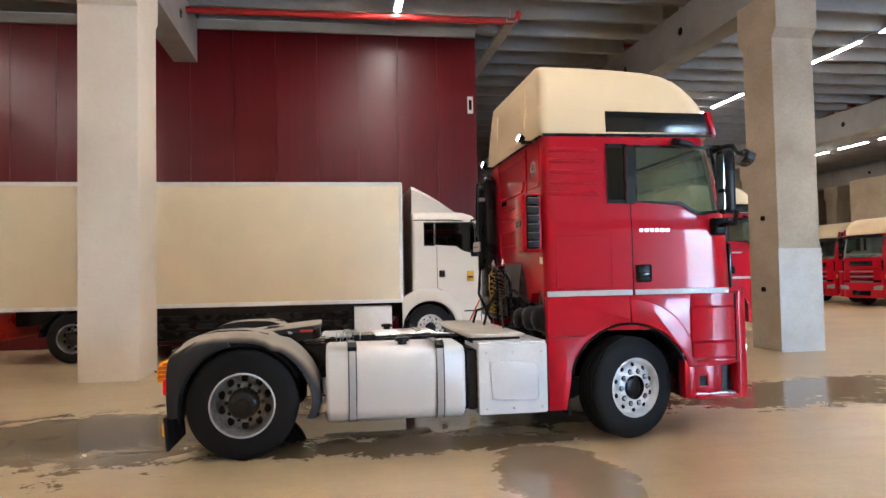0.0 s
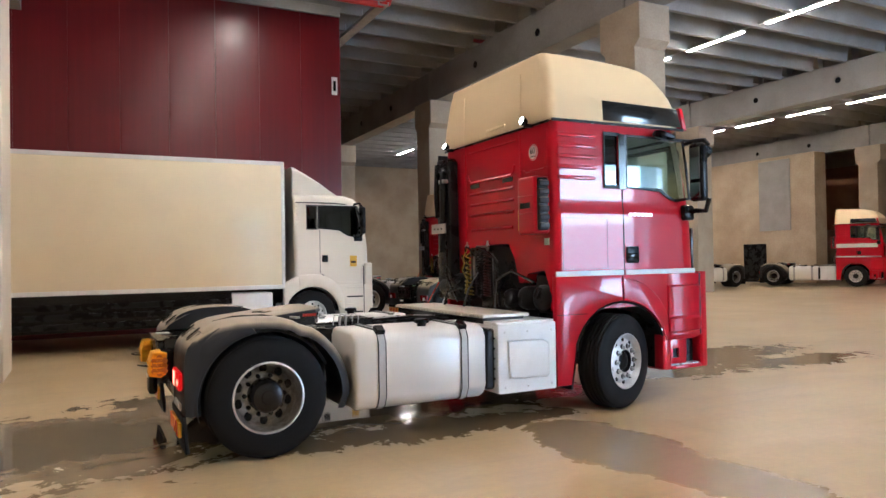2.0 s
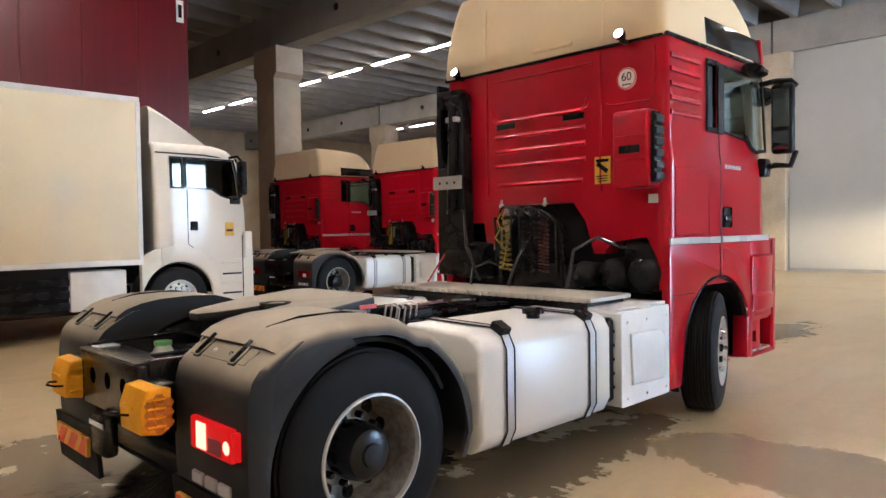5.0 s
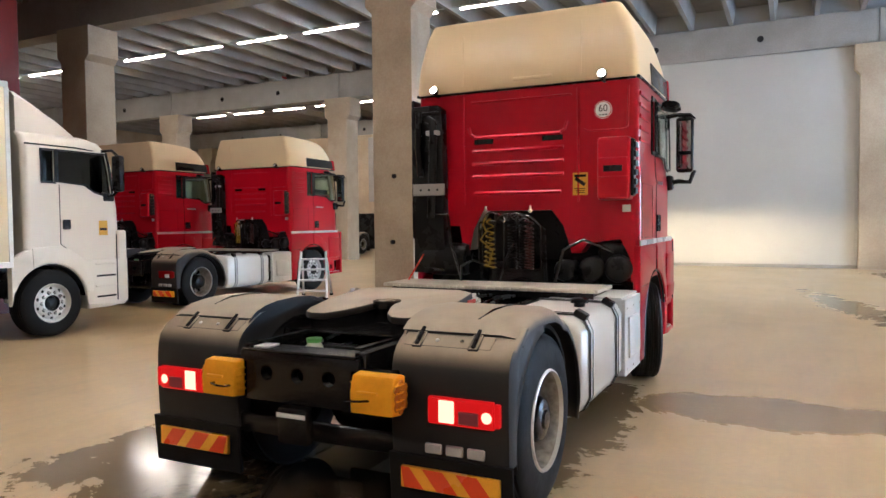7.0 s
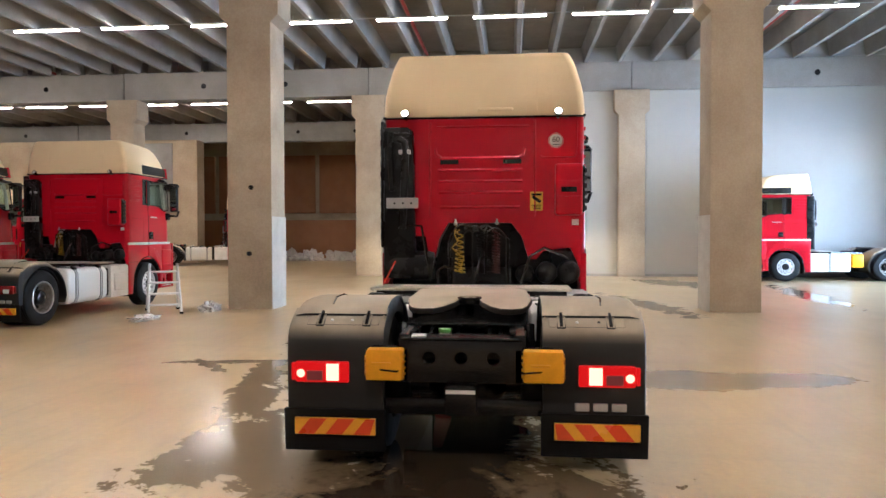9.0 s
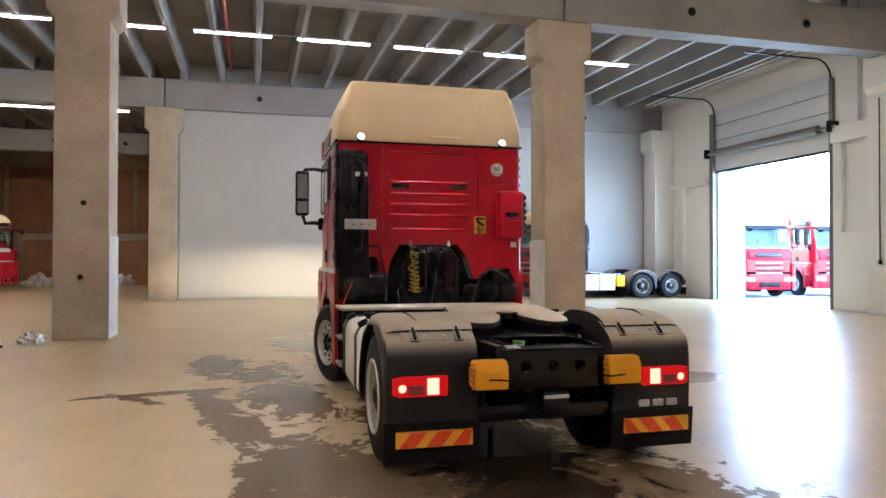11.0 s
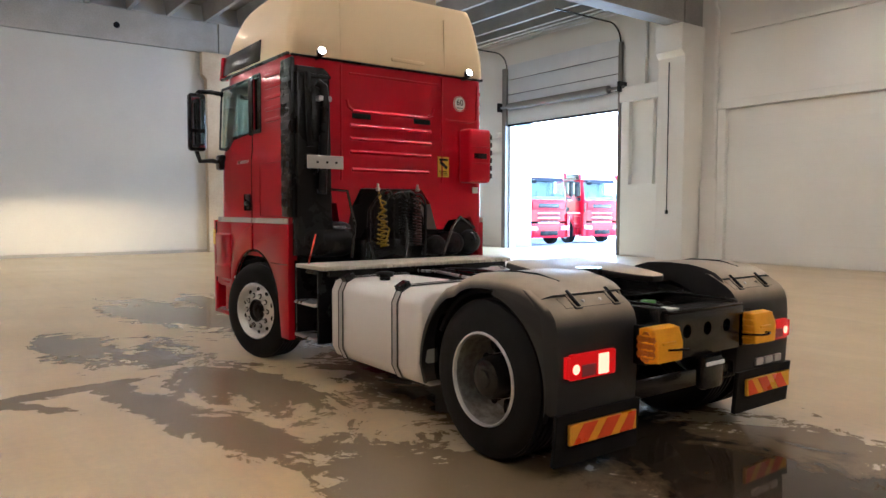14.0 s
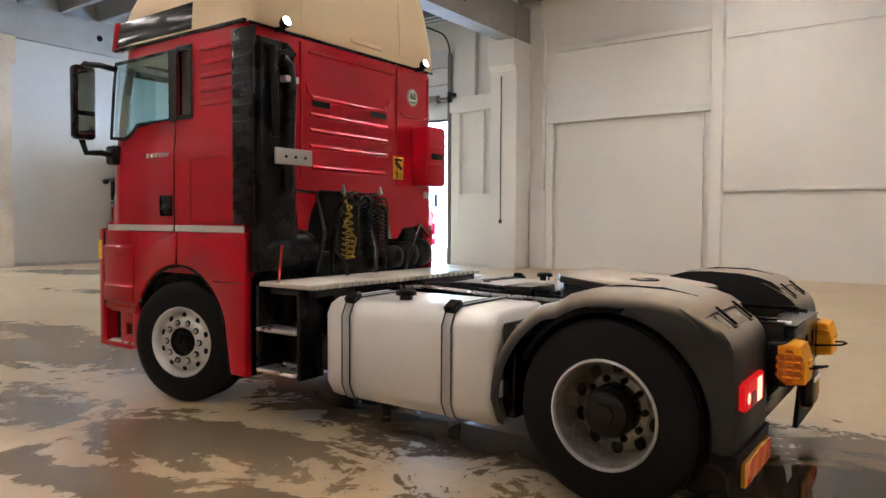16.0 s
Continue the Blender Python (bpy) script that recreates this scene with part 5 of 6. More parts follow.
        rows = [(-0.25, 1.125, 0.03), (-0.33, 1.083, 0.05), (-0.388, 1.050, 0.07), (-0.432, 1.018, 0.085), (-0.464, 0.975, 0.095), (-0.480, 0.92, 0.10), (-0.488, 0.84, 0.10), (-0.490, 0.74, 0.09), (-0.490, 0.60, 0.07), (-0.482, 0.43, 0.05)]
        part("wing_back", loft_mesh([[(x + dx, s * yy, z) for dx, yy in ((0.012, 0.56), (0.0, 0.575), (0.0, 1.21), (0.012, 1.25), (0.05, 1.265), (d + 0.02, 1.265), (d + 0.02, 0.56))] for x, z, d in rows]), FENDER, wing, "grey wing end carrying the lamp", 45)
        skin = [(x + 0.04, z - 0.03 if z > 1.04 else z - 0.015) for x, z, d in rows] + [(-0.39, 0.43)] + arc(RA, 0.50, 0.575, 194, 100, 14) + [(0.06, 1.12), (-0.10, 1.11)]
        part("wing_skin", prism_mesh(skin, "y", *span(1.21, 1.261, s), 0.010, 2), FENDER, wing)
        inner_wall = [(0.50, 1.08)] + [(x, z - 0.012) for x, z in mid] + [(x + 0.02, z) for x, z, d in rows[2:]] + [(-0.36, 0.43)] + arc(RA, 0.515, 0.548, 190, 48, 16)
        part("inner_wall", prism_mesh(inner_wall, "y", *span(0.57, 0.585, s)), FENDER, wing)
        # added black shell, keeps the gap between wing and tyre dark
        part("wing_liner", prism_mesh(arc(RA, 0.515, 0.55, 190, 25, 18) + arc(RA, 0.515, 0.575, 25, 190, 18), "y", *span(0.586, 1.20, s)), RUBBER, wing, "added black shell closing the gap over the tyre")
        slope = Matrix.Translation((-0.379, 0, 1.051)) @ pose(0, 0, 0, 0, 52, 0)
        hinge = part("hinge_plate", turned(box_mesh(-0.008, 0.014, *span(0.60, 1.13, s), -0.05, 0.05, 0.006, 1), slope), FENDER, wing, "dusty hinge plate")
        for y in (0.69, 1.03):
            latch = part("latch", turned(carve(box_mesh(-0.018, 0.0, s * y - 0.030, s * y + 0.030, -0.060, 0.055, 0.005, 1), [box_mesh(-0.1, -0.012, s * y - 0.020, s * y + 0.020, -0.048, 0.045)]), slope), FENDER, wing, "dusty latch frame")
            part("latch_hook", turned(box_mesh(-0.028, -0.008, s * y - 0.011, s * y + 0.011, -0.05, 0.085, 0.005, 1), slope), BLACK, latch, "dark latch hook")
        for y in (0.80, 0.95):
            part("rivet", turned(lathe_mesh([(0.012, 0), (0.010, 0.006), (0.001, 0.008)], 10, False), slope @ Matrix.Translation((-0.008, s * y, 0.0)) @ pose(0, 0, 0, 0, 0, 90)), BRIGHT, hinge)
        part("wing_line", tube_mesh([(-0.22, s * 0.98, 1.16), (-0.05, s * 1.0, 1.196), (0.2, s * 1.0, 1.197), (0.42, s * 1.0, 1.155)], 0.007, 5), BLACK, wing)
        # tail lamp
        y0, y1 = span(0.80, 1.185, s)
        lamp = part("tail_lamp", box_mesh(-0.520, -0.486, y0, y1, 0.63, 0.780, 0.014, 3), LAMPRED if lit else LENSRED, root, "red tail lamp, lit" if lit else "red tail lamp")
        part("brake_lens", box_mesh(-0.525, -0.518, *span(0.87, 0.96, s), 0.645, 0.765, 0.003, 1), LAMPHOT if lit else LENSRED, lamp)
        part("clear_lens", box_mesh(-0.525, -0.518, *span(0.985, 1.10, s), 0.645, 0.715, 0.003, 1), LAMPDIM if lit else SIGNWHITE, lamp)
        part("side_lens", box_mesh(-0.516, -0.478, *span(1.185, 1.215, s), 0.645, 0.768, 0.004, 1), LAMPRED if lit else LENSRED, lamp)
        part("outer_lens", turned(lathe_mesh([(0.001, 0), (0.030, 0), (0.001, 0.006)], 14, False), pose(-0.521, s * 1.145, 0.695, 0, 0, 90)), LAMPHOT if lit else LENSRED, lamp)
        # flap with marker board
        flap = part("mud_flap", prism_mesh([(-0.502, 0.44), (-0.470, 0.44), (-0.445, 0.14), (-0.475, 0.135)], "y", *span(0.545, 1.275, s), 0.006, 1), RUBBER, root, "black rubber mud flap")
        by0, by1 = span(0.61, 1.19, s) if s > 0 else (-1.215, -0.635)
        board = part("marker_board", box_mesh(-0.522, -0.498, by0, by1, 0.262, 0.380, 0.003, 1), BOARDYELLOW, flap, "red and yellow striped marker board")
        lean = s * 0.09
        for k in range(3):
            c = by0 + 0.05 + k * 0.2
            pts = [(c - 0.012, 0.266), (c + 0.108, 0.266), (c + 0.108 - lean, 0.376), (c - 0.012 - lean, 0.376)]
            pts = [(min(max(y, by0 + 0.004), by1 - 0.004), z) for y, z in pts]
            part("board_stripe", prism_mesh(pts, "x", -0.525, -0.522), BOARDRED, board)
        if s < 0:
            for k in range(3):
                part("badge_bar", box_mesh(-0.506, -0.486, -0.875 - k * 0.125, -0.775 - k * 0.125, 0.462, 0.518, 0.006, 1), STRAP, flap, "plain grey badge letters")
        # yellow wheel chock in its holder
        if lit:
            c0, c1 = (0.39, 0.645) if s > 0 else (-0.69, -0.42)
            chock = part("wheel_chock", prism_mesh([(-0.69, 0.69), (-0.60, 0.675), (-0.56, 0.70), (-0.55, 0.885), (-0.60, 0.90), (-0.665, 0.89), (-0.695, 0.80)], "y", c0, c1, 0.016, 3), YELLOW, root, "yellow plastic wheel chock")
            for k in range(4):
                part("chock_rib", box_mesh(-0.67, -0.58, c0 - 0.010, c1 + 0.010, 0.715 + k * 0.042, 0.728 + k * 0.042, 0.005, 1), YELLOW, chock)
            part("chock_grip", box_mesh(-0.705, -0.68, *sorted((s * 0.47, s * 0.60)), 0.795, 0.812, 0.006, 2), YELLOW, chock)
            for i in range(3):
                for j in range(3 + i % 2):
                    cell = lathe_mesh([(0.001, 0.0), (0.017, 0.0), (0.022, 0.006), (0.026, 0.006), (0.026, -0.01)], 6, False)
                    turned(cell, pose(-0.655 + 0.042 * i, (c1 + 0.002) if s > 0 else (c0 - 0.002), 0.735 + 0.045 * j - 0.02 * (i % 2), 0, 0, 0 if s > 0 else 180))
                    part("chock_cell", cell, AMBER, chock)
            part("chock_bracket", box_mesh(-0.60, -0.50, *span(0.36, 0.63, s), 0.66, 0.90, 0.012, 2), STEEL, chock, "black holder plate")
            part("chock_holder", tube_mesh([(-0.55, s * 0.42, 0.74), (-0.74, s * 0.42, 0.76), (-0.77, s * 0.45, 0.77), (-0.74, s * 0.52, 0.77), (-0.55, s * 0.60, 0.74)], 0.007, 5), STEEL, chock)

    # tanks
    for s, x0, x1 in ((-1, 0.97, 2.32), (1, 0.90, 2.28)):
        ring = lambda x, k: [(x, s * y, z) for y, z in [(0.52 + k, 0.30 + k), (1.12, 0.30 + k), (1.19 - k, 0.335 + k), (1.235 - k, 0.42), (1.235 - k, 0.90), (1.20 - k, 0.975 - k), (1.12, 1.01 - k), (0.60, 1.02 - k), (0.52 + k, 0.97 - k)]]
        tank = part("fuel_tank", loft_mesh([ring(x0, 0.03), ring(x0 + 0.012, 0.012), ring(x0 + 0.035, 0.0), ring(x1 - 0.035, 0.0), ring(x1 - 0.012, 0.012), ring(x1, 0.03)]), ALU, root, "pale aluminium fuel tank", 35)
        for x in (1.22, 2.07):
            band = [(x - 0.032, s * y, z) for y, z in [(0.56, 1.030), (1.12, 1.022), (1.205, 0.985), (1.247, 0.90), (1.247, 0.42), (1.20, 0.325), (1.12, 0.288)]]
            loop = [(p[1], p[2]) for p in band]
            loop += [(s * 0.85 + (a - s * 0.85) * 0.93, 0.66 + (b - 0.66) * 0.93) for a, b in reversed(loop)]
            strap = part("strap", prism_mesh(loop, "x", x - 0.032, x + 0.032), STRAP, tank, "grey steel strap with rubber edge")
            for dx in (-0.036, 0.036):
                part("strap_edge", tube_mesh([(x + dx, p[1], p[2]) for p in band], 0.005, 5), BLACK, strap)
            part("strap_buckle", turned(box_mesh(x - 0.045, x + 0.045, -0.05, 0.05, -0.02, 0.03, 0.008, 1), Matrix.Translation((0, s * 1.17, 1.015)) @ pose(0, 0, 0, s * -28, 0, 0)), BLACK, strap)
        part("filler_cap", turned(lathe_mesh([(0.001, 0), (0.045, 0), (0.045, 0.03), (0.072, 0.032), (0.072, 0.06), (0.055, 0.07), (0.001, 0.07)], 20), Matrix.Translation((1.72, s * 1.02, 1.015)) @ pose(0, 0, 0, 90, 0, 0)), BLACK, tank, "black filler cap")
        part("tank_end", box_mesh(x0 - 0.10 if s > 0 else x1 + 0.005, x0 - 0.005 if s > 0 else x1 + 0.08, *span(0.5, 1.12, s), 0.36, 0.94, 0.02, 2), STEEL, tank)

    # right: white battery cover; left: steps with black frame
    cover = part("battery_cover", loft_mesh([rounded(2.45 + k, 3.15 - k, 1.0, 0.02, 0.02, z, 3) for k, z in ((0.01, 0.315), (0.0, 0.33), (0.0, 0.985), (0.012, 1.0))]), BOXWHITE, root, "white plastic battery cover")
    for v in cover.data.vertices:
        v.co.y = -0.88 + v.co.y * 0.355
    part("cover_recess", prism_mesh([(2.58, 0.46), (3.02, 0.44), (3.06, 0.48), (3.05, 0.78), (2.98, 0.83), (2.56, 0.835)], "y", -1.256, -1.233, 0.018, 3), BOXWHITE, cover)
    part("cover_lip", prism_mesh([(2.455, 1.0), (3.15, 1.0), (3.15, 1.022), (2.455, 1.016)], "y", -1.20, -0.54, 0.006, 1), BOXWHITE, cover)
    for x in (2.53, 2.80, 3.09):
        for z in (0.37, 0.92):
            part("screw", turned(lathe_mesh([(0.001, 0), (0.012, 0), (0.008, 0.005), (0.001, 0.005)], 8), pose(x, -1.236, z, 0, 0, 180)), BRIGHT, cover)
    for k in range(5):
        part("cover_slot", box_mesh(2.441, 2.455, -1.18, -1.06, 0.45 + k * 0.1, 0.47 + k * 0.1), BLACK, cover)
    part("cover_back", box_mesh(2.35, 2.45, -1.18, -0.5, 0.36, 0.96, 0.02, 1), STEEL, cover)

    ladder = part("access_steps", box_mesh(2.58, 2.615, 0.95, 1.20, 0.36, 1.045, 0.006, 1), BLACK, root, "black step frame with two metal treads")
    part("step_frame", box_mesh(3.04, 3.075, 0.95, 1.20, 0.36, 1.045, 0.006, 1), BLACK, ladder)
    for z in (0.385, 0.70):
        part("tread", box_mesh(2.615, 3.04, 1.02, 1.23, z, z + 0.03, 0.008, 1), BRIGHT, ladder, "bare metal tread")
    part("step_back", box_mesh(2.5, 3.1, 0.6, 0.94, 0.4, 1.0, 0.02, 1), STEEL, ladder)
    part("air_dryer", turned(lathe_mesh([(0.001, 0), (0.075, 0), (0.08, 0.04), (0.08, 0.20), (0.05, 0.25), (0.001, 0.25)], 16), Matrix.Translation((2.44, 1.02, 0.46)) @ pose(0, 0, 0, 90, 0, 0)), STEEL, ladder)
    part("handrail", tube_mesh([(2.84, 1.17, 1.085), (2.95, 1.04, 1.36)], 0.009, 6), SIGNRED, ladder, "red and white grip bar")

    # hose cluster behind the cab
    rack = part("hose_rack", tube_mesh([(3.05, 0.40, 1.1), (3.02, 0.40, 1.58), (3.0, 0.34, 1.70), (3.0, -0.20, 1.72), (3.02, -0.30, 1.62), (3.05, -0.31, 1.1)], 0.02, 8), BLACK, root, "black hose rack with coiled air lines")
    for y, m, n in ((0.27, YELLOWHOSE, 9), (0.02, BLACK, 16), (-0.10, BLACK, 16), (-0.16, REDHOSE, 14)):
        pts = []
        for k in range(n * 10 + 1):
            a = 2 * math.pi * k / 10
            z = 1.74 - 0.52 * (k / (n * 10)) ** 0.75
            rr = 0.045 if m is not YELLOWHOSE else 0.035 + 0.03 * k / (n * 10)
            pts.append((2.97 + rr * 0.8 * math.cos(a), y + rr * math.sin(a), z))
        part("coil_hose", tube_mesh(pts, 0.0085, 5), m, rack, "coiled air hose")
    part("loose_hose", tube_mesh([(2.98, 0.31, 1.78), (2.93, 0.33, 1.68), (2.92, 0.29, 1.60), (2.93, 0.36, 1.52), (2.92, 0.22, 1.40), (2.92, 0.27, 1.25)], 0.0085, 6), YELLOWHOSE, rack)
    for y0, y1, top in ((0.36, 0.12, 1.80), (0.22, -0.05, 1.78), (0.12, -0.18, 1.79), (-0.02, -0.28, 1.76), (0.40, 0.30, 1.70)):
        sweep = [(2.985 - 0.06 * math.sin(math.pi * k / 10), y0 + (y1 - y0) * k / 10, top - 0.10 + 0.10 * math.sin(math.pi * k / 10)) for k in range(11)]
        part("looped_hose", tube_mesh([(2.99, y0, 1.30)] + sweep + [(2.99, y1, 1.22)], 0.011, 7), GLOSSBLACK, rack)
    for y in (0.32, -0.17):
        part("coupling_head", turned(lathe_mesh([(0.001, 0), (0.020, 0), (0.024, 0.025), (0.014, 0.04), (0.010, 0.075), (0.001, 0.075)], 12), Matrix.Translation((2.98, y, 1.79)) @ pose(0, 0, 0, 90, 0, 0)), BRIGHT, rack)
    for y in (0.18, 0.08, -0.02):
        part("socket", turned(lathe_mesh([(0.001, -0.04), (0.035, -0.04), (0.038, 0.03), (0.001, 0.03)], 12), pose(2.99, y, 1.75, 0, 0, 90)), GLOSSBLACK, rack)
    part("silencer", box_mesh(3.19, 3.40, -1.14, -0.80, 1.06, 1.50, 0.06, 3), BLACK, root, "black silencer box behind the cab")
    for y, r, x0 in ((-0.50, 0.115, 3.0), (-0.76, 0.13, 3.03), (-1.02, 0.14, 3.06)):
        part("air_tank", turned(lathe_mesh([(0.001, 0.0), (0.5 * r, 0.012), (0.85 * r, 0.04), (r, 0.09), (r, 0.33), (0.001, 0.34)], 20), pose(x0, y, 1.09 + r, 0, 0, -90)), BLACK, root, "round black air tank")
    part("air_filter", turned(lathe_mesh([(0.001, -0.28), (0.16, -0.27), (0.18, -0.2), (0.18, 0.2), (0.16, 0.27), (0.001, 0.28)], 22), pose(3.16, 0.86, 1.30, 0, 0, 0)), BLACK, root, "black round filter housing")
    for pts in ([(3.0, 0.62, 1.12), (2.86, 0.66, 1.45), (2.9, 0.72, 1.78), (3.0, 0.95, 1.80), (3.05, 1.0, 1.7)], [(2.9, -0.45, 1.1), (2.86, -0.55, 1.42), (2.95, -0.72, 1.52), (3.05, -1.0, 1.40)], [(2.8, 0.1, 1.1), (2.84, 0.05, 1.3), (2.95, 0.0, 1.5)], [(2.75, 0.5, 1.1), (2.8, 0.52, 1.25), (2.95, 0.45, 1.3), (3.1, 0.2, 1.2)]):
        part("rubber_hose", tube_mesh(pts, 0.016, 8), GLOSSBLACK, root)
    # small valve block with pale clips on the frame
    block = part("valve_block", box_mesh(1.25, 1.5, -0.3, 0.1, 0.985, 1.06, 0.01, 1), STEEL, root, "valve block with pale cable clips")
    for k in range(4):
        part("clip", turned(tube_mesh([(0, -0.05, -0.07), (0, -0.05, 0.03), (0, 0.0, 0.045), (0, 0.05, 0.03), (0, 0.05, -0.07)], 0.006, 6), pose(1.10 + k * 0.07, -0.33 + 0.02 * k, 1.065, 10, 0, 25)), BRIGHT, block)


FIFTH = dusty("fifth_wheel_steel", (0.015, 0.014, 0.013), (0.04, 0.034, 0.028), (0.46, 0.385, 0.285), 0.7)


def build_tractor(label, lit, steer, third_axle=False, rear_rim=None, group=""):
    root = thing("tractor_unit", label, "truck", group=group)
    build_chassis(root, lit, third_axle)
    build_lower_front(root, lit)
    build_cab(root, lit)
    for s in (-1, 1):
        wheel(root, RA, s * 1.09, s, 0, "rear", rear_rim or RIMDARK)
        wheel(root, FA, s * 1.10, s, steer, "front", RIM)
        if third_axle:
            wheel(root, RA - 1.33, s * 1.09, s, 0, "rear", RIM)
    return root


hero = build_tractor("red tractor unit with cream high roof and lit tail lamps", True, 17.0)
for s in (-1, 1):
    lamp = new("headlight_beam", bpy.data.lights.new("headlight_beam", "SPOT"))
    lamp.data.energy, lamp.data.spot_size, lamp.data.spot_blend, lamp.data.shadow_soft_size, lamp.data.color = HEAD, radians(21), 1.0, 0.05, (1.0, 0.72, 0.38)
    lamp.matrix_world = look((5.42, s * 0.92, 0.8), (23.5, s * 1.5 + 0.4, 0.85)) @ Matrix.Diagonal((1.7, 0.46, 1, 1))

# ---- other vehicles ----
parked = build_tractor("parked red tractor unit with cream high roof beside a hall column", False, 0.0, group="parked tractor units")
parked.matrix_basis = pose(7.0 - RA, 9.63, 0)
tagged(copy_thing(parked, pose(6.2 - RA, 13.3, 0)), "parked red tractor unit with cream roof behind another one")

def place_front(x, y, turn, dx=FA):
    """A pose that puts the truck's point dx, 0 on the floor at x, y."""
    return pose(x, y, 0, 0, 0, turn) @ Matrix.Translation((-dx, 0, 0))


far_truck = copy_thing(parked, place_front(33.8, 15.0, -68))
tagged(far_truck, "far-off red tractor unit with cream roof and white bands")
for s in (-1, 1):
    part("livery_band", box_mesh(3.2, 5.0, *span(1.228, 1.234, s), 1.93, 2.12, 0.002, 1), SIGNWHITE, far_truck, "white band round the cab")
part("livery_band", box_mesh(5.312, 5.318, -0.9, 0.9, 1.93, 2.03, 0.002, 1), SIGNWHITE, far_truck, "white band round the cab")
tagged(copy_thing(parked, place_front(25.0, 19.45, 184)), "red tractor unit parked facing the hall columns")
tagged(copy_thing(parked, place_front(25.6, 23.1, 184)), "red tractor unit parked beside another one")
tagged(copy_thing(parked, place_front(19.9, -19.1, 173, 5.33)), "red tractor unit parked outside in the sunlit yard", group="tractor units in the yard")
tagged(copy_thing(parked, place_front(19.9, -22.75, 173, 5.33)), "red tractor unit parked outside in the sunlit yard", group="tractor units in the yard")
side = copy_thing(parked, place_front(22.1, -10.1, 90))
tagged(side, "red three-axle tractor unit parked along the white wall")
for c in list(side.children):
    kind = c.name.split(".")[0]
    if kind in ("fuel_tank", "access_steps", "battery_cover"):
        for o in (*c.children_recursive, c):
            bpy.data.objects.remove(o)
    elif kind in ("rear_wing", "mud_flap", "tail_lamp") or kind == "wheel" and sum(p[0] for p in c.bound_box) < 8:
        c.location.x += 0.35 if kind in ("rear_wing", "wheel") else -1.05
for s in (-1, 1):
    wheel(side, RA - 1.05, s * 1.09, s, 0, "rear", RIM)
    part("rear_wing", prism_mesh(arc(RA - 1.05, 0.52, 0.60, 178, 20, 16) + arc(RA - 1.05, 0.52, 0.66, 20, 178, 16), "y", *span(0.62, 1.26, s), 0.01, 1), FENDER, side, "dark grey rear wing")
    part("fuel_tank", box_mesh(1.80, 2.50, *span(0.55, 1.235, s), 0.34, 1.0, 0.05, 3), ALU, side, "pale aluminium fuel tank")
    part("locker", box_mesh(1.36, 1.74, *span(0.60, 1.23, s), 0.50, 0.96, 0.03, 2), YELLOW, side, "yellow side locker")
    slats = part("battery_cover", box_mesh(2.54, 3.14, *span(0.55, 1.22, s), 0.34, 1.0, 0.03, 2), BOXWHITE, side, "white slatted battery cover")
    for k in range(6):
        part("slat", box_mesh(2.60, 3.08, *span(1.218, 1.235, s), 0.42 + k * 0.09, 0.47 + k * 0.09, 0.006, 1), BOXWHITE, slats)


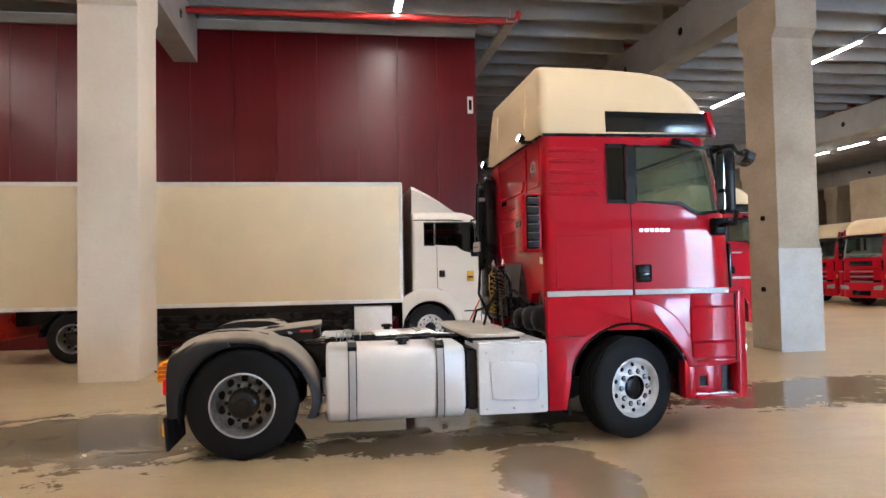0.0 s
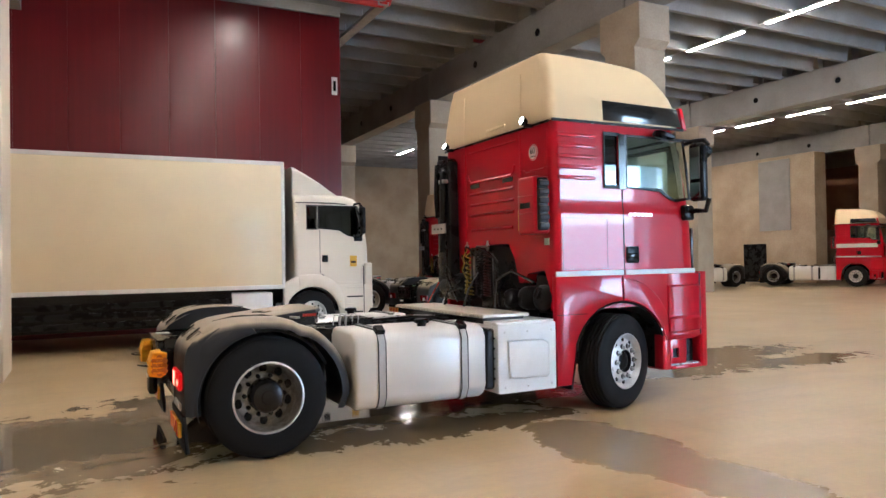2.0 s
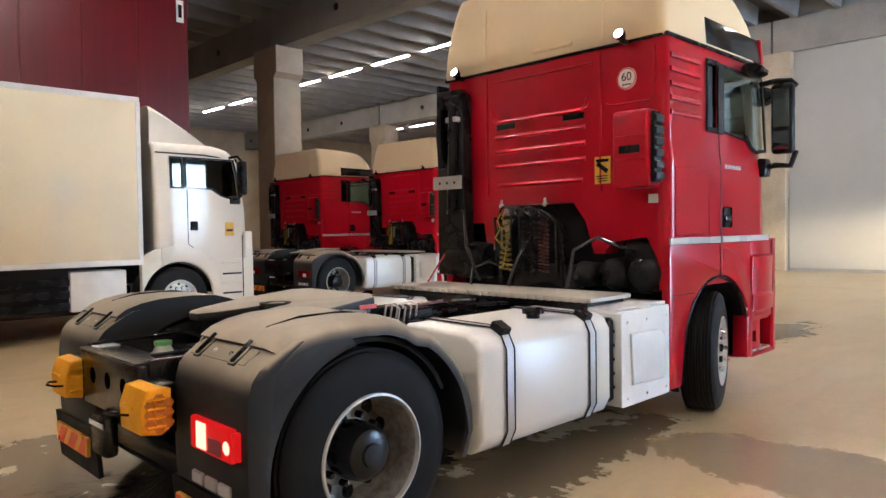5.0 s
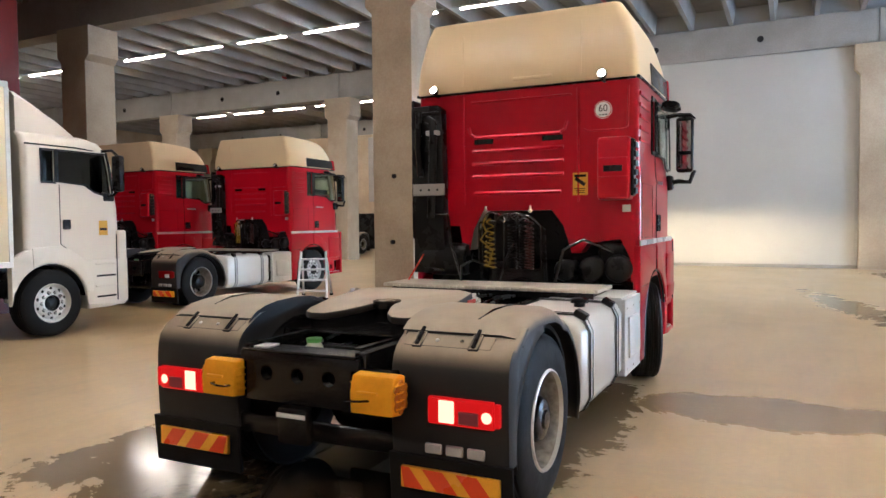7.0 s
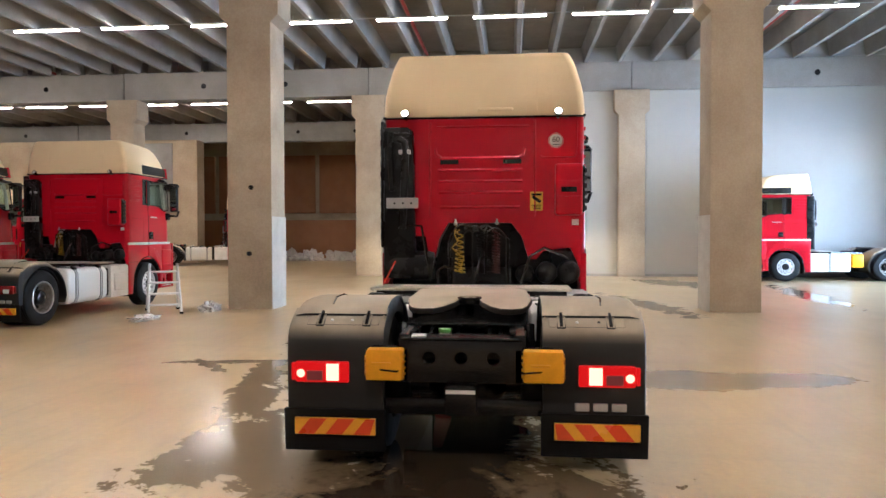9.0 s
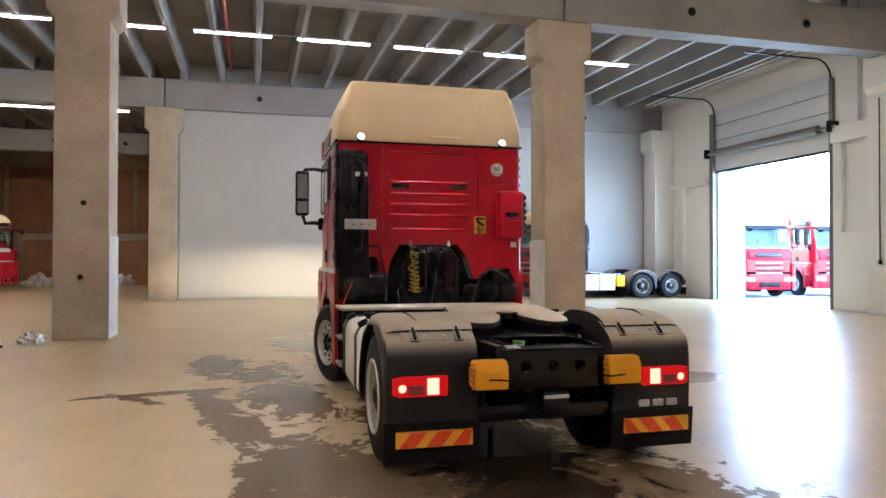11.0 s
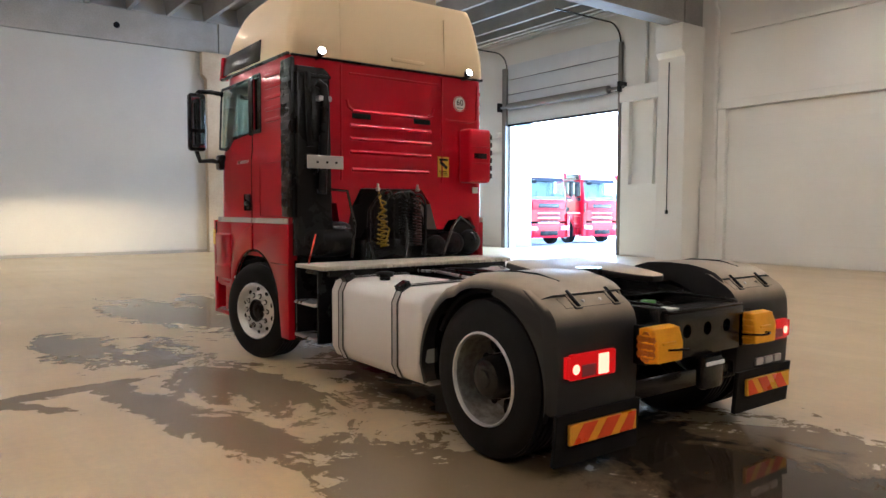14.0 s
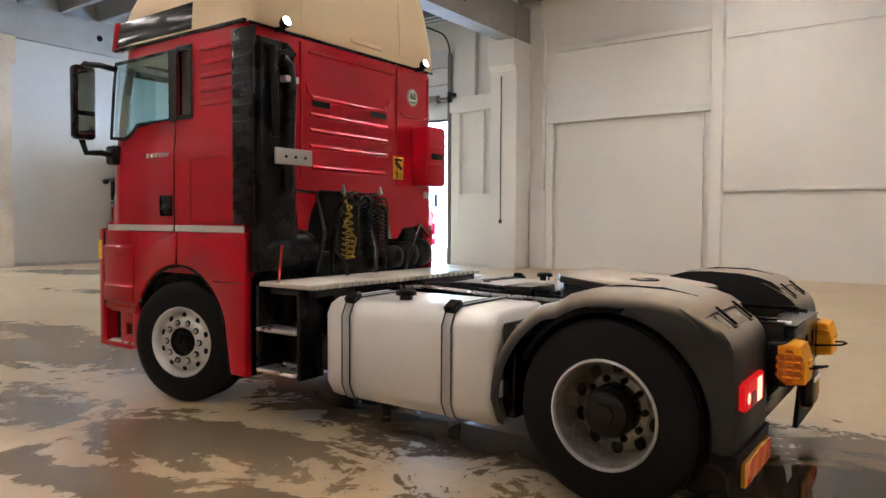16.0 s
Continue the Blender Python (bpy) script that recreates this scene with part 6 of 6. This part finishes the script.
# ---- the white box lorry ----
def build_lorry():
    root = thing("box_lorry", "white box lorry with closed body parked by the red wall", "truck", (3.19, 8.87, 0))
    # x counted from the front axle, y from the middle
    body = part("box_body", box_mesh(-9.04, -0.59, -1.27, 1.27, 1.10, 3.79, 0.03, 2), WHITE, root, "plain white box body")
    for z in (1.14, 3.74):
        part("edge_rail", box_mesh(-9.02, -0.61, -1.283, -1.268, z - 0.04, z + 0.045, 0.006, 1), BOXWHITE, body, "pale edge rail")
    for x in (-9.02, -0.67):
        part("corner_rail", box_mesh(x, x + 0.07, -1.283, -1.268, 1.18, 3.70, 0.006, 1), BOXWHITE, body)
    part("bulkhead", box_mesh(-0.59, -0.57, -1.2, 1.2, 1.2, 3.7, 0.01, 1), FENDER, body)
    part("side_mark", box_mesh(-6.16, -6.08, -1.272, -1.268, 1.42, 1.50), BLACK, body)
    rail = part("chassis_frame", box_mesh(-8.94, 1.2, -0.45, 0.45, 0.75, 1.08, 0.02, 1), STEEL, root)
    for z in (0.46, 0.64, 0.82):
        part("side_guard", box_mesh(-6.5, -1.69, -1.22, -1.19, z, z + 0.11, 0.008, 1), BLACK, rail, "black side guard rail")
    part("shade_panel", box_mesh(-6.5, -1.69, -1.15, -1.12, 0.4, 1.09), STEEL, rail)
    part("locker", box_mesh(-1.69, -0.86, -1.24, -0.7, 0.42, 1.03, 0.02, 2), BOXWHITE, root, "white side locker")
    cab_rings = []
    for z, xf, w in ((1.12, 1.36, 1.2), (1.5, 1.36, 1.22), (1.95, 1.35, 1.22), (2.3, 1.31, 1.21), (2.7, 1.27, 1.205), (2.92, 1.18, 1.19), (3.05, 1.06, 1.15), (3.12, 0.88, 1.05)):
        cab_rings.append(rounded(-0.38, xf, w, 0.08, 0.28, z))
    win = [(0.17, 2.87), (1.03, 2.86), (1.09, 2.58), (1.13, 2.24), (0.96, 2.20), (0.78, 2.26), (0.64, 2.36), (0.17, 2.38)]
    quarter = [(-0.10, 2.86), (0.12, 2.86), (0.12, 2.38), (-0.10, 2.38)]
    inner = loft_mesh([rounded(-0.30, xf - 0.08, w - 0.06, 0.05, 0.25, z) for z, xf, w in ((1.6, 1.36, 1.2), (2.3, 1.31, 1.21), (2.92, 1.06, 1.16))])
    cuts = [inner] + [prism_mesh(o, "y", *sorted((s * 1.0, s * 1.4))) for o in (win, quarter) for s in (-1, 1)]
    cuts.append(box_mesh(1.02, 1.6, -0.9, 0.9, 2.08, 2.86))
    cab = part("cab", carve(loft_mesh(cab_rings), cuts), LORRYWHITE, root, "white day cab")
    for s in (-1, 1):
        for o in (win, quarter):
            part("window", prism_mesh(inset(o, 0.002), "y", *span(1.165, 1.171, s)), DARKGLASS, cab, "dark side window")
            bm = carve(prism_mesh(inset(o, -0.03), "y", *span(1.196, 1.222, s)), [prism_mesh(inset(o, 0.004), "y", *span(1.0, 1.5, s))])
            part("window_frame", bm, BLACK, cab)
        part("door_handle", box_mesh(0.22, 0.36, *span(1.20, 1.235, s), 1.64, 1.80, 0.02, 2), BLACK, cab, "black door handle")
        seam(cab, [(0.18, s * 1.222, 2.34), (0.18, s * 1.222, 1.42), (0.32, s * 1.222, 1.30), (0.62, s * 1.222, 1.02)], 0.006)
        mir = part("mirror", box_mesh(1.02, 1.14, *span(1.34, 1.54, s), 2.25, 2.85, 0.04, 2), BLACK, cab, "black door mirror")
        part("mirror_arm", tube_mesh([(0.98, s * 1.15, 2.92), (1.08, s * 1.3, 2.94), (1.1, s * 1.42, 2.84)], 0.025, 8), BLACK, mir)
        part("mirror_arm", tube_mesh([(1.02, s * 1.18, 2.18), (1.08, s * 1.32, 2.2), (1.1, s * 1.42, 2.28)], 0.025, 8), BLACK, mir)
        part("mirror_foot", box_mesh(0.96, 1.16, *span(1.15, 1.24, s), 2.10, 2.24, 0.02, 2), BLACK, mir)
    part("dashboard", box_mesh(0.8, 1.2, -1.1, 1.1, 1.65, 2.2, 0.04, 2), CABIN, cab)
    for s in (-1, 1):
        part("seat", prism_mesh([(0.0, 1.85), (0.5, 1.9), (0.5, 2.0), (0.14, 2.02), (0.02, 2.75), (-0.1, 2.75), (-0.08, 1.9)], "y", *span(0.35, 0.85, s), 0.04, 2), CABIN, cab)
    part("windscreen", loft_mesh([[(1.325 + d, y, 2.07) for d, y in ((-0.012, -0.9), (0, -0.9), (0, 0.9), (-0.012, 0.9))], [(1.175 + d, y, 2.87) for d, y in ((-0.012, -0.9), (0, -0.9), (0, 0.9), (-0.012, 0.9))]]), DARKGLASS, cab, "dark windscreen")
    part("front_visor", box_mesh(1.1, 1.24, -1.0, 1.0, 2.86, 2.93, 0.02, 2), BLACK, cab)
    # roof gutter, door ledges, corner pillar and step slots
    for s in (-1, 1):
        part("gutter", tube_mesh([(-0.34, s * 1.195, 2.94), (0.5, s * 1.198, 2.935), (1.0, s * 1.17, 2.90)], 0.012, 6), BLACK, cab, "dark roof gutter")
        part("flare", prism_mesh([(-0.30, 1.37)] + [(0.02 + 0.70 * math.sin(radians(q)), 0.70 + 0.69 * math.cos(radians(q))) for q in range(0, 91, 6)] + [(0.72, 0.62), (0.64, 0.62)] + arc(0, 0.52, 0.61, 14, 118, 14), "y", *span(1.232, 1.256, s), 0.012, 2), LORRYWHITE, cab, "white arch flare")
        part("corner_pillar", box_mesh(1.20, 1.385, *span(1.08, 1.242, s), 0.40, 1.62, 0.04, 3), LORRYWHITE, cab)
        seam(cab, [(1.17, s * 1.247, 1.55), (1.17, s * 1.247, 0.45)], 0.010)
        part("door_ledge", box_mesh(0.76, 1.16, *span(1.22, 1.262, s), 1.06, 1.085, 0.008, 2), LORRYWHITE, cab)
        part("door_ledge", box_mesh(0.76, 1.16, *span(1.22, 1.262, s), 0.70, 0.725, 0.008, 2), LORRYWHITE, cab)
    # air deflector on the roof
    rings = []
    for x, h, w in ((-0.36, 0.70, 1.02), (-0.30, 0.69, 1.02), (-0.05, 0.56, 1.02), (0.3, 0.36, 1.0), (0.62, 0.14, 0.96), (0.76, 0.03, 0.92)):
        rings.append([(x, -w, 3.03), (x, -w, 3.03 + h * 0.88), (x, -w + 0.10, 3.03 + h), (x, w - 0.10, 3.03 + h), (x, w, 3.03 + h * 0.88), (x, w, 3.03)])
    part("air_deflector", loft_mesh(rings), LORRYWHITE, cab, "white roof air deflector")
    # arch, steps, bumper
    for s in (-1, 1):
        outline = [(-0.62, 0.52), (-0.58, 0.72)] + arc(0, 0.52, 0.60, 158, 5, 14) + [(0.62, 0.42), (1.30, 0.36), (1.38, 0.44), (1.38, 1.14), (0.60, 1.14), (0.42, 1.24), (0.2, 1.32), (-0.36, 1.34), (-0.62, 1.22)]
        w = part("wing", prism_mesh(outline, "y", *span(1.13, 1.245, s), 0.015, 2), LORRYWHITE, root, "white wheel arch and step panel")
        part("wheel_housing", prism_mesh(arc(0, 0.52, 0.585, 170, 5, 14) + arc(0, 0.52, 0.605, 5, 170, 14), "y", *span(0.7, 1.2, s)), BLACK, w)
        for z in (0.52, 0.86):
            part("step_gap", box_mesh(0.78, 1.14, *span(1.20, 1.249, s), z, z + 0.03), BLACK, w)
        part("side_lamp", turned(lathe_mesh([(0.001, 0), (0.026, 0), (0.001, 0.012)], 12, False), pose(0.62, s * 1.247, 0.78, 0, 0, 0 if s > 0 else 180)), SIGNYELLOW, w)
        wheel(root, 0, s * 1.10, s, 0, "front", RIM)
        wheel(root, -7.52, s * 1.09, s, 0, "rear", RIMDARK)
        part("rear_wing", prism_mesh(arc(-7.52, 0.5, 0.62, 175, 5, 14) + arc(-7.52, 0.5, 0.66, 5, 175, 14), "y", *span(0.72, 1.24, s)), BLACK, root, "black rear wing")
    part("bumper", loft_mesh([rounded(0.7, xf, 1.13, 0.05, 0.2, z) for z, xf in ((0.34, 1.34), (0.4, 1.38), (1.1, 1.38))]), LORRYWHITE, root)
    part("warning_label", box_mesh(0.86, 1.02, -1.226, -1.221, 1.54, 1.78), SIGNYELLOW, root, "yellow blind-spot warning label")
    part("label_bar", box_mesh(0.88, 1.0, -1.229, -1.226, 1.62, 1.66), BLACK, root)
    part("rear_panel", box_mesh(-9.09, -8.94, -1.25, 1.25, 0.5, 1.05, 0.02, 1), SIGNRED, root)
    return root


build_lorry()


# ---- small things ----
ladder = thing("step_ladder", "white metal step ladder standing by a parked truck", "ladder", (9.35, 7.25, 0), turn=210)
ladder.scale = (1.2, 1.25, 0.95)
for y in (-0.26, 0.26):
    part("rail", tube_mesh([(0.55, y, 0.03), (0.18, y * 0.85, 1.12)], 0.022, 8), BOXWHITE, ladder)
    part("rear_rail", tube_mesh([(-0.38, y, 0.03), (0.05, y * 0.85, 0.95)], 0.02, 8), BOXWHITE, ladder)
    for x in (0.55, -0.38):
        part("caster", tube_mesh([(x, y - 0.03, 0.03), (x, y + 0.03, 0.03)], 0.03, 10), BLACK, ladder)
for k in range(4):
    x = 0.52 - 0.1 * k
    part("tread", box_mesh(x - 0.12, x + 0.04, -0.25, 0.25, 0.2 + k * 0.24, 0.235 + k * 0.24, 0.008, 1), BOXWHITE, ladder)


def crumpled(name, at, rx, ry, h, seed, label, mat=None):
    rnd = random.Random(seed)
    bm = bmesh.new()
    bmesh.ops.create_icosphere(bm, subdivisions=4, radius=1.0)
    for v in bm.verts:
        q = 0.75 + 0.55 * noise.noise(v.co * 2.3 + Vector((seed, 0, 0))) + 0.25 * noise.noise(v.co * 6 + Vector((0, seed, 0)))
        v.co = Vector((v.co.x * rx * q, v.co.y * ry * q, max(0.0, v.co.z * h * q + 0.02)))
    turned(bm, Matrix.Translation(at))
    return solid(name, bm, mat or PLASTIC, label, "plastic sheet", smooth=20)


crumpled("plastic_wrap", (9.6, 6.3, 0), 0.35, 0.28, 0.22, 3, "crumpled clear plastic wrap at a column's foot")
crumpled("plastic_wrap", (7.9, 6.9, 0), 0.5, 0.28, 0.10, 5, "flat pale plastic sheet on the floor")
for k, (x, y) in enumerate(((40.5, 14.4), (40.3, 12.8), (40.6, 11.2), (40.2, 9.9))):
    crumpled("wrapped_pallet", (x, y, 0), 0.9, 0.95, 0.75, 11 + k, "pink and white plastic wrapped pallet load by the wall")

# far boards, doors and panels
for y0, y1 in ((8.3, 15.4), (16.2, 21.0)):
    solid("board_wall", box_mesh(41.2, 41.4, y0, y1, 0.0, 2.7, 0.02, 1), BROWNBOARD, "low brown board partition", "partition", "structure")
for k in range(5):
    solid("wall_panel", box_mesh(42.3, 42.49, 6.0 + k * 3.6, 9.3 + k * 3.6, 3.2, 7.2, 0.02, 1), BROWNBOARD, "brown panel high on the far wall", "wall panel", "structure")
solid("white_board", box_mesh(41.0, 41.15, 17.6, 19.3, 0.0, 2.3, 0.02, 1), BOXWHITE, "white board leaning at the far wall", "board")
solid("wall_block", box_mesh(35.2, 36.2, 18.4, 34.0, 0.0, 7.4, 0.03, 1), WALLTAN, "rough plastered wall block", "wall", "structure")
solid("dark_shutter", box_mesh(35.1, 35.19, 19.9, 22.0, 3.05, 7.2, 0.02, 1), BEAM, "tall grey shutter in the far wall", "shutter", "structure")
solid("dark_doorway", box_mesh(35.1, 35.19, 21.6, 23.2, 0.0, 2.3, 0.02, 1), BLACK, "dark doorway in the far wall", "door", "structure")

# light pole in the yard
pole = thing("lamp_post", "grey lamp post in the yard", "lamp post", (28.0, -26.5, 0))
part("post", tube_mesh([(0, 0, 0), (0, 0, 9.5)], 0.09, 10), GALV, pole)
part("arm", tube_mesh([(0, 0, 9.4), (0.4, 0, 9.6), (1.2, 0, 9.65)], 0.05, 8), GALV, pole)
